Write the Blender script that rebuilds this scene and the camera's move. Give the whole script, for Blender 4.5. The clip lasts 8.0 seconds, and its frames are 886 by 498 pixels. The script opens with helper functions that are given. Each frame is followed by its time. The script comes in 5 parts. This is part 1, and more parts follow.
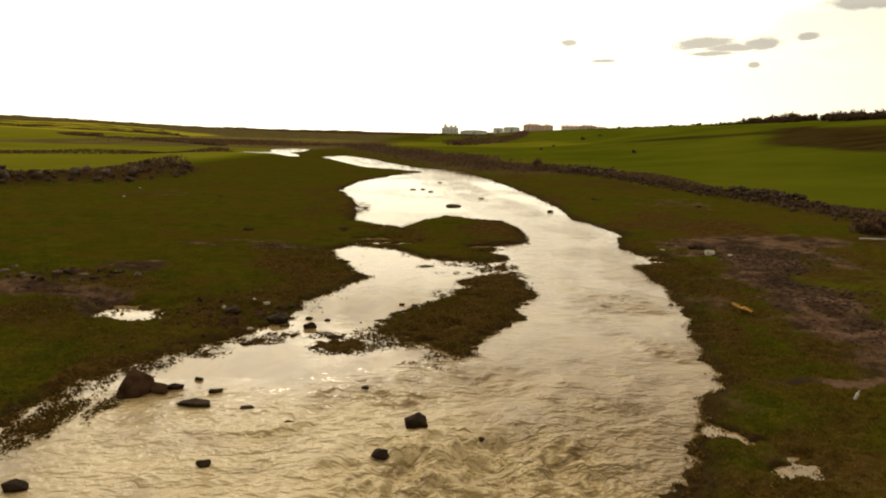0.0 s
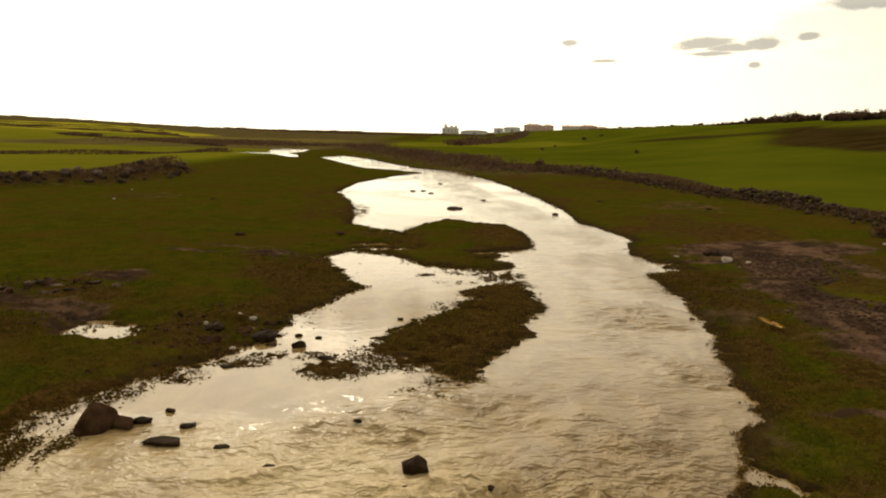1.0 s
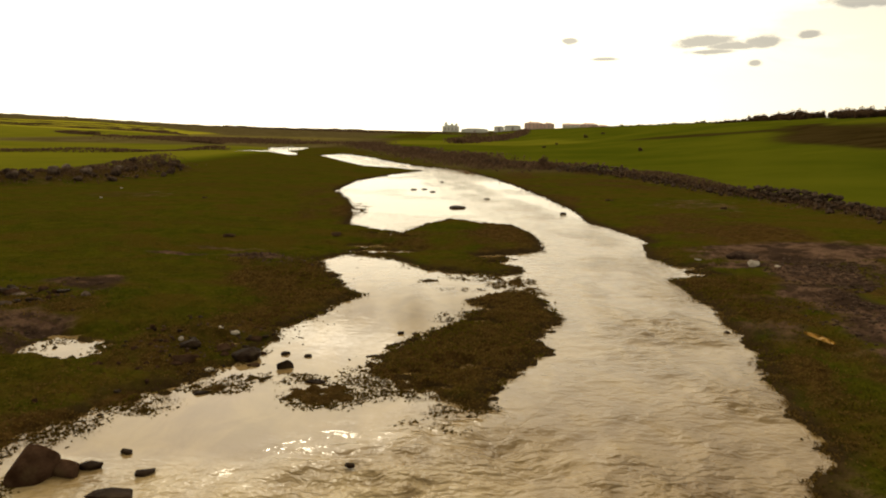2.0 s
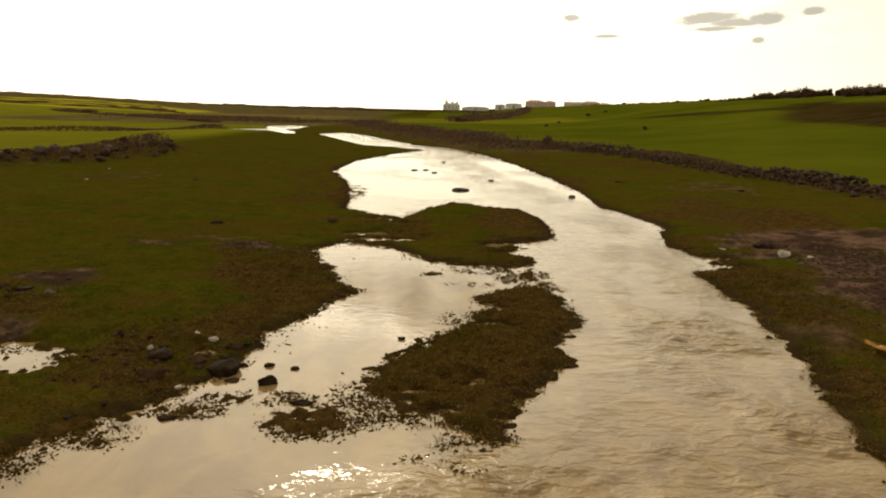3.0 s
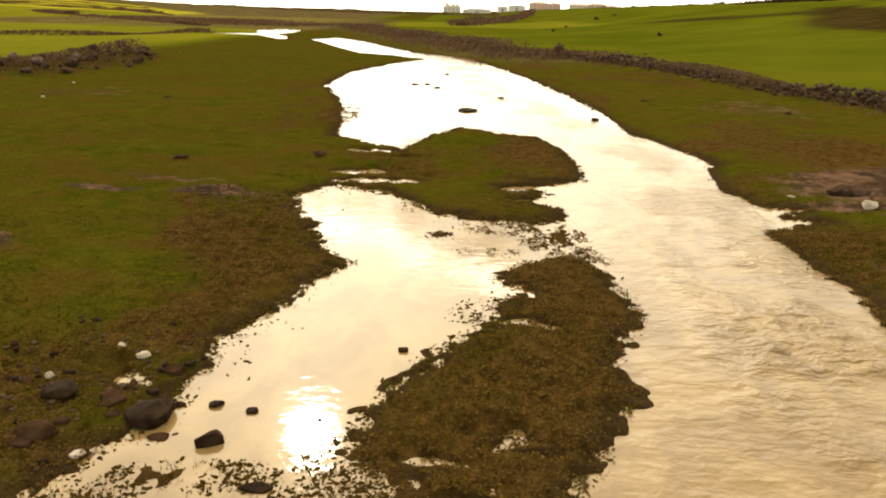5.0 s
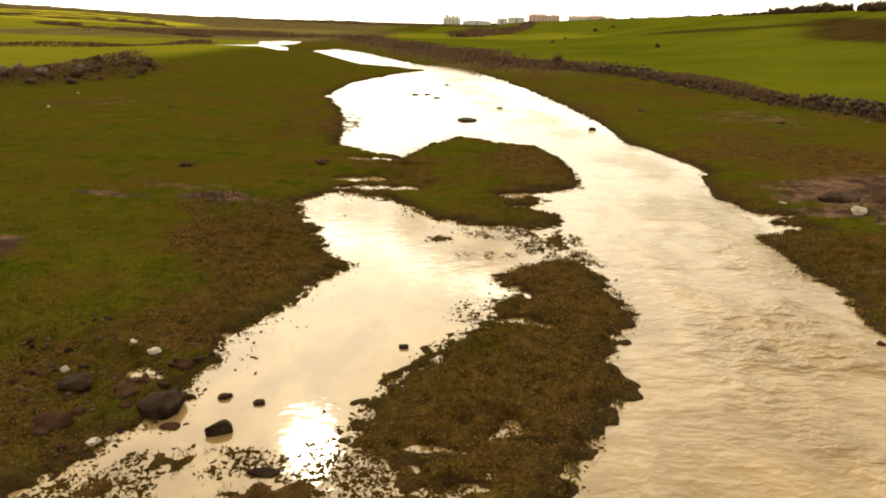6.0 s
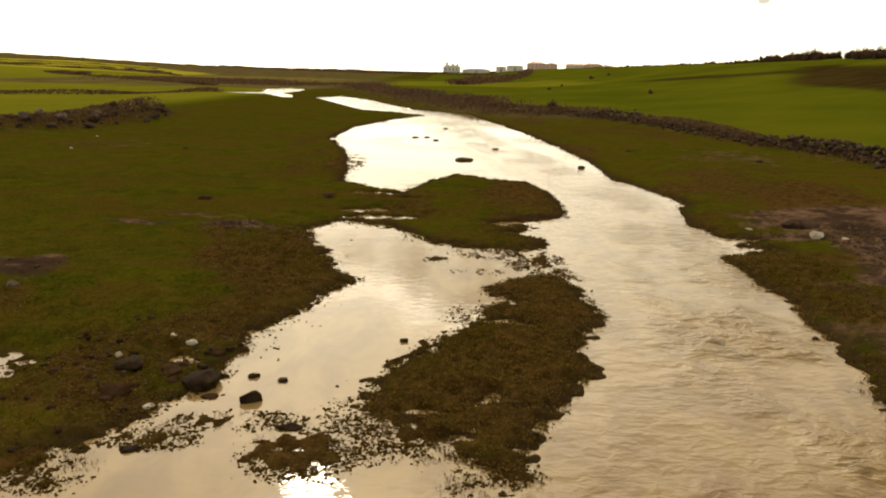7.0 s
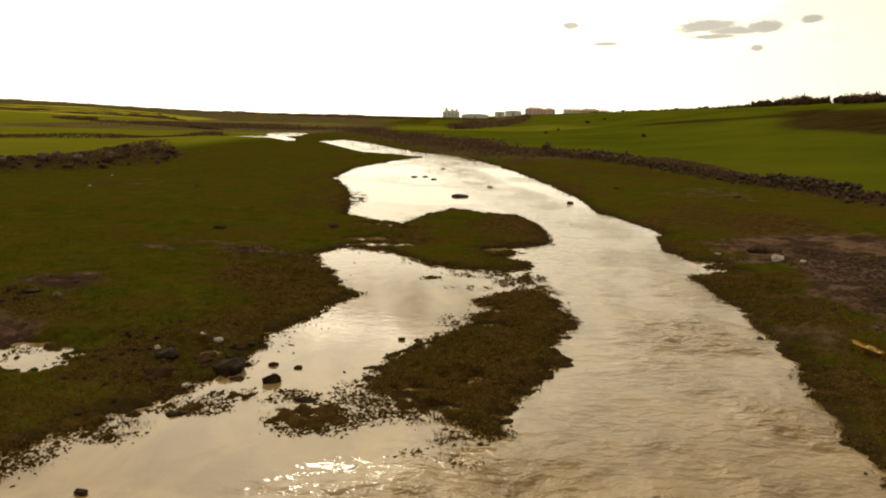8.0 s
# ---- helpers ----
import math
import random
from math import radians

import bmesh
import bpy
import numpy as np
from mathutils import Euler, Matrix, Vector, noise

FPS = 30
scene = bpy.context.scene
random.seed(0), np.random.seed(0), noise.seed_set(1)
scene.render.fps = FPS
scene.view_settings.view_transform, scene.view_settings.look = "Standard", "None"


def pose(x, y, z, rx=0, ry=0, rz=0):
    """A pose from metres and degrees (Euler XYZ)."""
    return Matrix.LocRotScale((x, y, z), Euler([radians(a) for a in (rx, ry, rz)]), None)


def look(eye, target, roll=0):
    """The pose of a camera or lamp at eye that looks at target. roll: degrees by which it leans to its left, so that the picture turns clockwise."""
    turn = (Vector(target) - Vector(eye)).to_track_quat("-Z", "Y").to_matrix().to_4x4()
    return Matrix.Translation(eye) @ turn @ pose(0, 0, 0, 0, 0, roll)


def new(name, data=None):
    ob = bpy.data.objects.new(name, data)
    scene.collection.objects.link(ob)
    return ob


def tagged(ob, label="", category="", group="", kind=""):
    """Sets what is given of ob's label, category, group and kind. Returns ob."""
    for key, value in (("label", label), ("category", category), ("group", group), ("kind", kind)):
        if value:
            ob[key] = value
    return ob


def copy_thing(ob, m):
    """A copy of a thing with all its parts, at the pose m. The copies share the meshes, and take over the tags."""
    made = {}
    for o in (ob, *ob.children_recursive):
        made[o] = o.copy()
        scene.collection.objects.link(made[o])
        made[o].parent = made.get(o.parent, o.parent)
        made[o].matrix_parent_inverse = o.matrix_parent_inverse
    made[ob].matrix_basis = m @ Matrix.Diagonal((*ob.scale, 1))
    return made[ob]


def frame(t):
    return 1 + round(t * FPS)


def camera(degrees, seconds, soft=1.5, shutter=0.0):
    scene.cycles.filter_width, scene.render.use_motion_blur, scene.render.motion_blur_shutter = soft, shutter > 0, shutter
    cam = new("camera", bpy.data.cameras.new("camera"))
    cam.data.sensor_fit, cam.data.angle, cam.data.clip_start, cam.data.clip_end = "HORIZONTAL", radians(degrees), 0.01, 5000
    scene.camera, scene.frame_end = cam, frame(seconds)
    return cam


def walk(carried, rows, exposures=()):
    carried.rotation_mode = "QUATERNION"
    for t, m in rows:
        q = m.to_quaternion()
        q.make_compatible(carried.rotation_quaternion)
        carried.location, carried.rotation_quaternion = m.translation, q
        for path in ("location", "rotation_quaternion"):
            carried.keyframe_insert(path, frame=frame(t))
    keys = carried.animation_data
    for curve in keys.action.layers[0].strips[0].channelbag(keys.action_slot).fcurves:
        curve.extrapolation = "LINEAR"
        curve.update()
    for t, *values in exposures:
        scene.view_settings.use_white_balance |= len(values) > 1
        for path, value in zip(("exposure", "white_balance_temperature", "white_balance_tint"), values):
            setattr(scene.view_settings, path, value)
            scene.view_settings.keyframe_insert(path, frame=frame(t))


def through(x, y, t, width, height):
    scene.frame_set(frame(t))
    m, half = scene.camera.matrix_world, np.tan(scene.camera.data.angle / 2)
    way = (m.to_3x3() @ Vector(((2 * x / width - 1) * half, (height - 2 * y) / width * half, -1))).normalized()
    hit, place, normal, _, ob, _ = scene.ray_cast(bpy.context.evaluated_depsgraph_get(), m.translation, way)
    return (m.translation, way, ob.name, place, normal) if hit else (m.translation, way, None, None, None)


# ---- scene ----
# ---------------------------------------------------------------- camera
cam = camera(65.8, 8.0, soft=2.0)
METRES, EYE, TILT, LEAN, TURN = 11.73, 4.0, 0.0, 0.0, 0.0
ROWS = [
    (0.0, 0.0, 0.0, 0.0, 0.13, -9.59, -0.79),
    (0.5, -0.0004, 0.0435, 0.0048, 0.13, -9.59, -0.78),
    (1.0, -0.003, 0.1095, -0.0004, 0.16, -9.58, -0.77),
    (1.5, -0.008, 0.18, -0.0115, 0.17, -9.57, -0.75),
    (3.0, -0.0206, 0.3825, -0.012, 0.22, -11.48, -0.75),
    (3.5, -0.0278, 0.4591, -0.0055, 0.22, -13.3, -0.79),
    (4.0, -0.0333, 0.5336, -0.0009, 0.24, -15.18, -0.83),
    (4.5, -0.038, 0.6085, 0.0005, 0.22, -17.21, -0.89),
    (4.7, -0.0392, 0.6385, 0.0012, 0.22, -18.02, -0.93),
    (4.96, -0.0412, 0.6735, 0.0026, 0.22, -18.96, -0.97),
    (5.16, -0.042, 0.7, 0.0034, 0.22, -19.69, -0.99),
    (5.32, -0.0424, 0.7185, 0.0038, 0.22, -20.2, -1.01),
    (5.38, -0.0425, 0.7225, 0.0039, 0.22, -20.31, -1.01),
    (5.44, -0.0424, 0.7185, 0.0038, 0.22, -20.2, -1.01),
    (5.6, -0.042, 0.7, 0.0034, 0.22, -19.69, -0.99),
    (5.8, -0.0413, 0.6735, 0.0029, 0.22, -18.96, -0.98),
    (6.0, -0.04, 0.6459, 0.0024, 0.22, -18.21, -0.96),
    (6.5, -0.0366, 0.5777, 0.0002, 0.21, -16.34, -0.91),
    (7.0, -0.0317, 0.5052, -0.0017, 0.23, -14.49, -0.83),
    (7.5, -0.0247, 0.4286, -0.0082, 0.22, -12.6, -0.77),
    (8.0, -0.0195, 0.3548, -0.0126, 0.2, -10.89, -0.75),
]
EXPOSURES = [(0.0, -0.34), (1.5, -0.36), (3.0, -0.36), (3.5, -0.21), (4.0, 0.02), (4.7, 0.47), (5.38, 0.74), (5.8, 0.61), (6.5, 0.24), (7.0, -0.06), (7.5, -0.27), (8.0, -0.36)]
walk(cam, [(t, pose(0, 0, EYE, TILT, LEAN, TURN) @ pose(METRES * x, METRES * y, METRES * z, 90 + pitch, roll, yaw)) for t, x, y, z, yaw, pitch, roll in ROWS], EXPOSURES)

# ---------------------------------------------------------------- sky and sun
SUN_AZ, SUN_EL = -12.2, 33.9          # degrees, azimuth from +y towards +x
SUN_DIR = Vector((math.sin(radians(SUN_AZ)) * math.cos(radians(SUN_EL)), math.cos(radians(SUN_AZ)) * math.cos(radians(SUN_EL)), math.sin(radians(SUN_EL))))

sun_data = bpy.data.lights.new("sun", "SUN")
sun_data.energy, sun_data.angle, sun_data.color = 0.5, radians(4.0), (1.0, 0.87, 0.64)
sun_lamp = new("sun", sun_data)
sun_lamp.matrix_world = look(SUN_DIR * 100, (0, 0, 0))


class Nodes:
    """A short way to write node trees."""

    def __init__(self, tree):
        self.tree = tree
        tree.nodes.clear()

    def add(self, kind, links=None, **settings):
        n = self.tree.nodes.new(kind)
        for key, value in settings.items():
            setattr(n, key, value)
        for key, value in (links or {}).items():
            if isinstance(value, bpy.types.NodeSocket):
                self.tree.links.new(value, n.inputs[key])
            else:
                n.inputs[key].default_value = value
        return n

    def math(self, op, a, b=0.0, clamp=False):
        return self.add("ShaderNodeMath", {0: a, 1: b}, operation=op, use_clamp=clamp).outputs[0]

    def mix(self, f, a, b):
        n = self.add("ShaderNodeMix", {"Factor": f}, data_type="RGBA")
        for key, value in ((6, a), (7, b)):
            if isinstance(value, bpy.types.NodeSocket):
                self.tree.links.new(value, n.inputs[key])
            else:
                n.inputs[key].default_value = (*value, 1.0)
        return n.outputs[2]

    def ramp(self, f, lo, hi):
        return self.add("ShaderNodeMapRange", {"Value": f, "From Min": lo, "From Max": hi}, interpolation_type="SMOOTHSTEP").outputs[0]

    def noise(self, vector, scale, detail=4.0, rough=0.55, distort=0.0):
        return self.add("ShaderNodeTexNoise", {"Vector": vector, "Scale": scale, "Detail": detail, "Roughness": rough, "Distortion": distort}).outputs[0]

    def scaled(self, vector, x, y, z):
        return self.add("ShaderNodeMapping", {"Vector": vector, "Scale": (x, y, z)}).outputs[0]


world = bpy.data.worlds.new("sky")
scene.world = world
world.use_nodes = True
w = Nodes(world.node_tree)
direction = w.add("ShaderNodeTexCoord").outputs["Generated"]
sky = w.add("ShaderNodeTexSky", sky_type="NISHITA", sun_disc=False, sun_elevation=radians(SUN_EL), sun_rotation=radians(SUN_AZ), air_density=1.2, dust_density=4.0, ozone_density=1.0)
sep = w.add("ShaderNodeSeparateXYZ", {0: direction})
up = w.math("ADD", w.math("MAXIMUM", sep.outputs[2], 0.0), 0.12)
flat = w.add("ShaderNodeCombineXYZ", {0: w.math("DIVIDE", sep.outputs[0], up), 1: w.math("DIVIDE", sep.outputs[1], up)}).outputs[0]
veil = w.ramp(w.noise(flat, 1.1, 6.0, 0.6, 0.6), 0.28, 0.55)
facing = w.add("ShaderNodeVectorMath", {0: direction, 1: SUN_DIR}, operation="DOT_PRODUCT").outputs["Value"]
glow = w.math("POWER", w.math("MAXIMUM", facing, 0.0), 14.0)
broad = w.math("POWER", w.math("MAXIMUM", facing, 0.0), 2.1)
aureole = w.math("POWER", w.math("MAXIMUM", facing, 0.0), 400.0)
cloud_light = w.math("ADD", w.math("ADD", w.math("ADD", w.math("MULTIPLY", broad, 19.0), 7.0), w.math("MULTIPLY", glow, 16.0)), w.math("MULTIPLY", aureole, 14.0))
puffs = w.ramp(w.noise(flat, 4.2, 5.0, 0.55, 0.8), 0.42, 0.58)
puffs = w.math("ADD", w.math("MULTIPLY", puffs, 0.42), 0.36)
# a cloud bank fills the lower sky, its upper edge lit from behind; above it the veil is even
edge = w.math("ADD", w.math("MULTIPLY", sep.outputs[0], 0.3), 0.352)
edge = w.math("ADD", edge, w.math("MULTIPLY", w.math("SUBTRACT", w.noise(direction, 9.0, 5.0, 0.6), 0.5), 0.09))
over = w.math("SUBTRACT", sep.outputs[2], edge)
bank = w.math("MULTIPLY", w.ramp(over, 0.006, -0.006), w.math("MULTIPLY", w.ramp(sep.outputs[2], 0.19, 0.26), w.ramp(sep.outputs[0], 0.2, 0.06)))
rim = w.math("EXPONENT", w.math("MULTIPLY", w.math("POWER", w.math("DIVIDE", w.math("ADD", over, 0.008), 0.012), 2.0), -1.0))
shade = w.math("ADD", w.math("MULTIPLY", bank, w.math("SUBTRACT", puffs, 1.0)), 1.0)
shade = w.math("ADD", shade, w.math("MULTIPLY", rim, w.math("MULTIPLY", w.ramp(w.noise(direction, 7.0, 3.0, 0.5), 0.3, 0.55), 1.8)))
cloud = w.add("ShaderNodeVectorMath", {0: (1.0, 0.893, 0.655), "Scale": cloud_light}, operation="SCALE").outputs[0]
low = w.math("SUBTRACT", 1.0, w.ramp(sep.outputs[2], 0.02, 0.3))
haze = w.mix(w.math("MAXIMUM", w.math("ADD", w.math("MULTIPLY", veil, 0.55), 0.35), low, True), sky.outputs[0], cloud)
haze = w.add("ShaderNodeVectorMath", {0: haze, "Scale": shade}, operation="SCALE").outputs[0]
# a few small grey fair-weather clouds low over the hill
spots = None
for az, el, wide, high in ((19.9, 6.95, 2.3, 0.5), (21.6, 6.6, 2.0, 0.3), (24.0, 6.8, 1.5, 0.5), (20.6, 6.2, 1.8, 0.2), (22.4, 6.55, 1.8, 0.26), (9.8, 7.2, 0.7, 0.3), (12.6, 5.8, 1.2, 0.14), (27.0, 7.2, 0.8, 0.3), (31.0, 9.3, 3.2, 0.55), (23.6, 5.3, 0.5, 0.28)):
    a, e = radians(az), radians(el)
    c = (math.sin(a) * math.cos(e), math.cos(a) * math.cos(e), math.sin(e))
    rel = w.add("ShaderNodeVectorMath", {0: direction, 1: c}, operation="SUBTRACT").outputs[0]
    side = w.add("ShaderNodeVectorMath", {0: rel, 1: (math.cos(a), -math.sin(a), 0.0)}, operation="DOT_PRODUCT").outputs["Value"]
    rise = w.add("ShaderNodeSeparateXYZ", {0: rel}).outputs[2]
    r2 = w.math("ADD", w.math("POWER", w.math("ABSOLUTE", w.math("DIVIDE", side, radians(wide))), 2.0), w.math("POWER", w.math("ABSOLUTE", w.math("DIVIDE", rise, radians(high))), 2.0))
    blob = w.math("EXPONENT", w.math("MULTIPLY", r2, -1.0))
    spots = blob if spots is None else w.math("MAXIMUM", spots, blob)
wisp = w.noise(w.scaled(direction, 1.0, 1.0, 2.6), 34.0, 7.0, 0.7)
spots = w.ramp(w.math("ADD", spots, w.math("MULTIPLY", w.math("SUBTRACT", wisp, 0.5), 1.3)), 0.25, 0.7)
spots = w.math("MULTIPLY", spots, 0.8)
haze = w.mix(spots, haze, (4.8, 4.5, 3.9))
background = w.add("ShaderNodeBackground", {"Color": haze, "Strength": 0.12})
w.add("ShaderNodeOutputWorld", {"Surface": background.outputs[0]})


# ---------------------------------------------------------------- noise and plan
def lattice(ix, iy, seed):
    h = (ix.astype(np.int64) * 374761393 + iy.astype(np.int64) * 668265263 + seed * 974711) & 0xFFFFFFFF
    h = ((h ^ (h >> 13)) * 1274126177) & 0xFFFFFFFF
    return ((h ^ (h >> 16)) & 0xFFFF) / 65535.0


def wobble(x, y, seed=0):
    """Smooth value noise, -1 to 1, on arrays."""
    fx, fy = np.floor(x), np.floor(y)
    u, v = x - fx, y - fy
    u, v = u * u * (3 - 2 * u), v * v * (3 - 2 * v)
    a, b = lattice(fx, fy, seed), lattice(fx + 1, fy, seed)
    c, d = lattice(fx, fy + 1, seed), lattice(fx + 1, fy + 1, seed)
    return 2 * ((a * (1 - u) + b * u) * (1 - v) + (c * (1 - u) + d * u) * v) - 1


def fbm(x, y, octaves=4, seed=0):
    total, size = 0.0, 1.0
    for k in range(octaves):
        total = total + size * wobble(x * 2 ** k + 17.3 * k, y * 2 ** k - 9.1 * k, seed + k)
        size *= 0.5
    return total / 1.6


def smooth(a):
    a = np.clip(a, 0, 1)
    return a * a * (3 - 2 * a)


LEFT_NEAR = [(-30, -60), (-12, -30), (-8.5, 0), (-7.2, 5), (-6.3, 7.6), (-6.0, 8.8), (-5.9, 9.5), (-5.7, 10.3), (-5.4, 11.1), (-4.9, 11.7), (-4.4, 12.5), (-4.1, 12.9),
             (-3.8, 13.3), (-3.4, 13.8), (-3.4, 14.6), (-3.1, 15.2), (-3.3, 15.8), (-3.0, 16.5), (-2.7, 17.2), (-2.4, 18.2), (-2.0, 18.8), (-2.6, 19.4), (-3.1, 21.1),
             (-3.9, 23.2), (-3.1, 24.3), (-1.6, 23.4), (-1.1, 22.5), (-0.5, 21.9), (0.6, 21.4), (1.4, 21.3), (2.0, 21.7), (2.0, 22.4), (1.3, 23.0), (1.9, 23.7)]
LEFT_FAR = [(1.2, 23.9), (0.9, 24.3), (2.2, 24.6), (3.1, 25.1), (3.3, 26.6), (3.3, 28.7), (2.8, 31.2), (0.2, 33.0), (-0.8, 31.5), (-1.7, 29.4), (-4.1, 30.7), (-4.5, 34.7),
            (-5.3, 40.7), (-7.2, 47.6), (-6.9, 57.0), (-4.6, 65.8), (-2.1, 71.3), (-5.4, 76.0), (-8.8, 79.0), (-14.7, 96.0), (-19.6, 110.0), (-23.7, 109.0), (-30.0, 123.0), (-40.0, 126.5),
            (-60, 122), (-120, 120), (-6000, 110), (-6000, -300), (-30, -300)]
RIGHT = [ (2.6, 5.0), (2.8, 7.1), (3.3, 8.3), (3.5, 8.8), (3.8, 9.2), (4.0, 9.9), (4.6, 10.6), (4.7, 11.9), (5.1, 13.3), (5.5, 14.6), (5.7, 15.9), (5.9, 17.6), (6.0, 19.4),
         (5.9, 21.0), (7.7, 21.6), (6.8, 22.1), (7.5, 22.6), (6.7, 22.8), (6.4, 24.4), (6.8, 26.5), (7.4, 27.4), (6.9, 30.1), (6.3, 32.5), (6.3, 38.0), (6.0, 45.0), (5.0, 53.4),
         (3.4, 63.4), (1.8, 74.5), (-3.0, 80.5), (-6.3, 90.0), (-12.0, 108.0), (-17.0, 118.0), (-20.0, 111.0), (-23.0, 111.0), (-25.0, 120.0), (-29.0, 129.0), (-27.8, 138.0), (-30.5, 157.0), (-39.0, 166.0), (-37.0, 148.0), (-33.0, 133.0), (-41, 130),
         (-50, 105), (-6000, 100), (-6000, 6000), (6000, 6000), (6000, -300), (2.9, -300)]
ISLAND = [(0.8, 18.9), (2.0, 19.2), (2.3, 17.5), (2.25, 16.5), (1.9, 16.1), (1.7, 15.4), (1.72, 14.6), (1.4, 14.0), (1.0, 13.4), (0.6, 12.7), (0.3, 12.1), (-0.2, 12.4), (-0.7, 12.9),
          (-1.2, 13.5), (-1.25, 14.2), (-0.9, 15.0), (-0.3, 15.8), (0.2, 16.5), (0.4, 17.2), (1.0, 17.6), (0.5, 18.2)]
# reedy shallows: centre, half widths, height added
MARSH = [(-1.9, 12.5, 0.55, 0.42, 0.34), (-1.2, 13.2, 0.5, 0.5, 0.13), (-0.6, 12.75, 0.7, 0.4, 0.12), (0.1, 12.0, 0.5, 0.35, 0.13), (-2.8, 13.15, 0.7, 0.2, 0.2), (-3.6, 12.7, 0.5, 0.22, 0.18),
         (-5.75, 10.5, 0.4, 0.9, 0.17), (-5.5, 8.9, 0.3, 0.9, 0.17), (-5.2, 11.25, 0.55, 0.4, 0.16), (-4.5, 12.1, 0.55, 0.35, 0.17), (-6.2, 7.6, 0.35, 0.8, 0.15), (-4.9, 9.4, 0.16, 0.5, 0.1), (-0.1, 11.5, 0.5, 0.2, 0.09), (0.3, 12.1, 0.25, 0.5, 0.09), (1.65, 20.3, 0.55, 1.0, 0.2), (0.9, 20.9, 0.8, 0.4, 0.14), (2.1, 19.4, 0.3, 0.7, 0.16), (-0.5, 20.4, 0.22, 0.2, 0.3), (0.4, 19.5, 0.5, 0.2, 0.13),
         (0.05, 16.8, 0.35, 0.4, 0.05), (-2.4, 24.2, 0.8, 0.35, 0.1), (-4.9, 36.0, 0.8, 3.0, 0.1)]
# puddles in the grass: centre, half widths, depth
PUDDLES = [(-6.6, 14.45, 0.55, 0.5, 1.0), (-7.2, 14.7, 0.35, 0.5, 1.0), (-4.0, 14.75, 0.2, 0.15, 1.0), (4.35, 7.7, 0.3, 0.22, 1.0), (3.7, 8.85, 0.32, 0.15, 1.0), (4.05, 8.6, 0.24, 0.12, 1.0), (0.2, 13.78, 0.26, 0.08, 0.8), (0.45, 13.55, 0.2, 0.06, 0.8), (-0.55, 13.3, 0.25, 0.12, 0.8), (-0.2, 12.85, 0.2, 0.1, 0.8), (0.75, 16.55, 0.28, 0.1, 0.95), (-2.7, 25.7, 0.7, 0.3, 1.0), (-2.1, 24.75, 1.1, 0.25, 1.0), (-2.6, 28.6, 0.8, 0.3, 1.0), (-1.6, 27.4, 0.4, 0.2, 0.9)]
# bare mud and trampled ground: centre, half widths, amount
MUD = [(11.2, 24.6, 3.2, 1.7, 1.0), (8.3, 22.6, 1.0, 0.5, 0.8), (9.9, 21.3, 1.0, 1.9, 0.95), (8.9, 18.2, 0.9, 1.8, 1.0), (8.6, 15.6, 1.0, 1.5, 1.0), (8.2, 13.4, 1.0, 1.3, 1.0), (7.9, 11.3, 0.9, 1.2, 0.9), (12.0, 20.6, 0.6, 2.6, 0.6), (7.2, 18.3, 0.7, 1.0, 0.55), (6.5, 15.9, 0.7, 1.0, 0.6), (6.3, 10.6, 1.0, 0.16, 0.8), (4.6, 9.9, 0.6, 0.7, 0.25), (4.4, 8.0, 0.8, 1.0, 0.25),
       (-10.0, 15.6, 1.3, 0.9, 0.8), (-8.3, 15.4, 0.9, 0.7, 0.85), (-7.2, 14.4, 0.8, 0.6, 0.6), (-8.5, 18.5, 1.0, 0.7, 0.8), (-8.0, 22.8, 0.8, 0.3, 0.7), (-5.6, 22.9, 1.1, 0.5, 0.8), (-6.9, 24.0, 1.0, 0.2, 0.5), (13.0, 38.0, 2.4, 3.0, 0.35), (-17.0, 40.0, 2.5, 2.0, 0.3)]
# lush grass that keeps the mud off: centre, half widths, amount
LUSH = [(11.3, 17.9, 1.8, 1.2, 1.0), (6.1, 12.4, 0.9, 1.2, 0.8), (7.6, 19.6, 0.7, 0.8, 0.6), (5.6, 9.6, 0.8, 0.6, 0.6)]
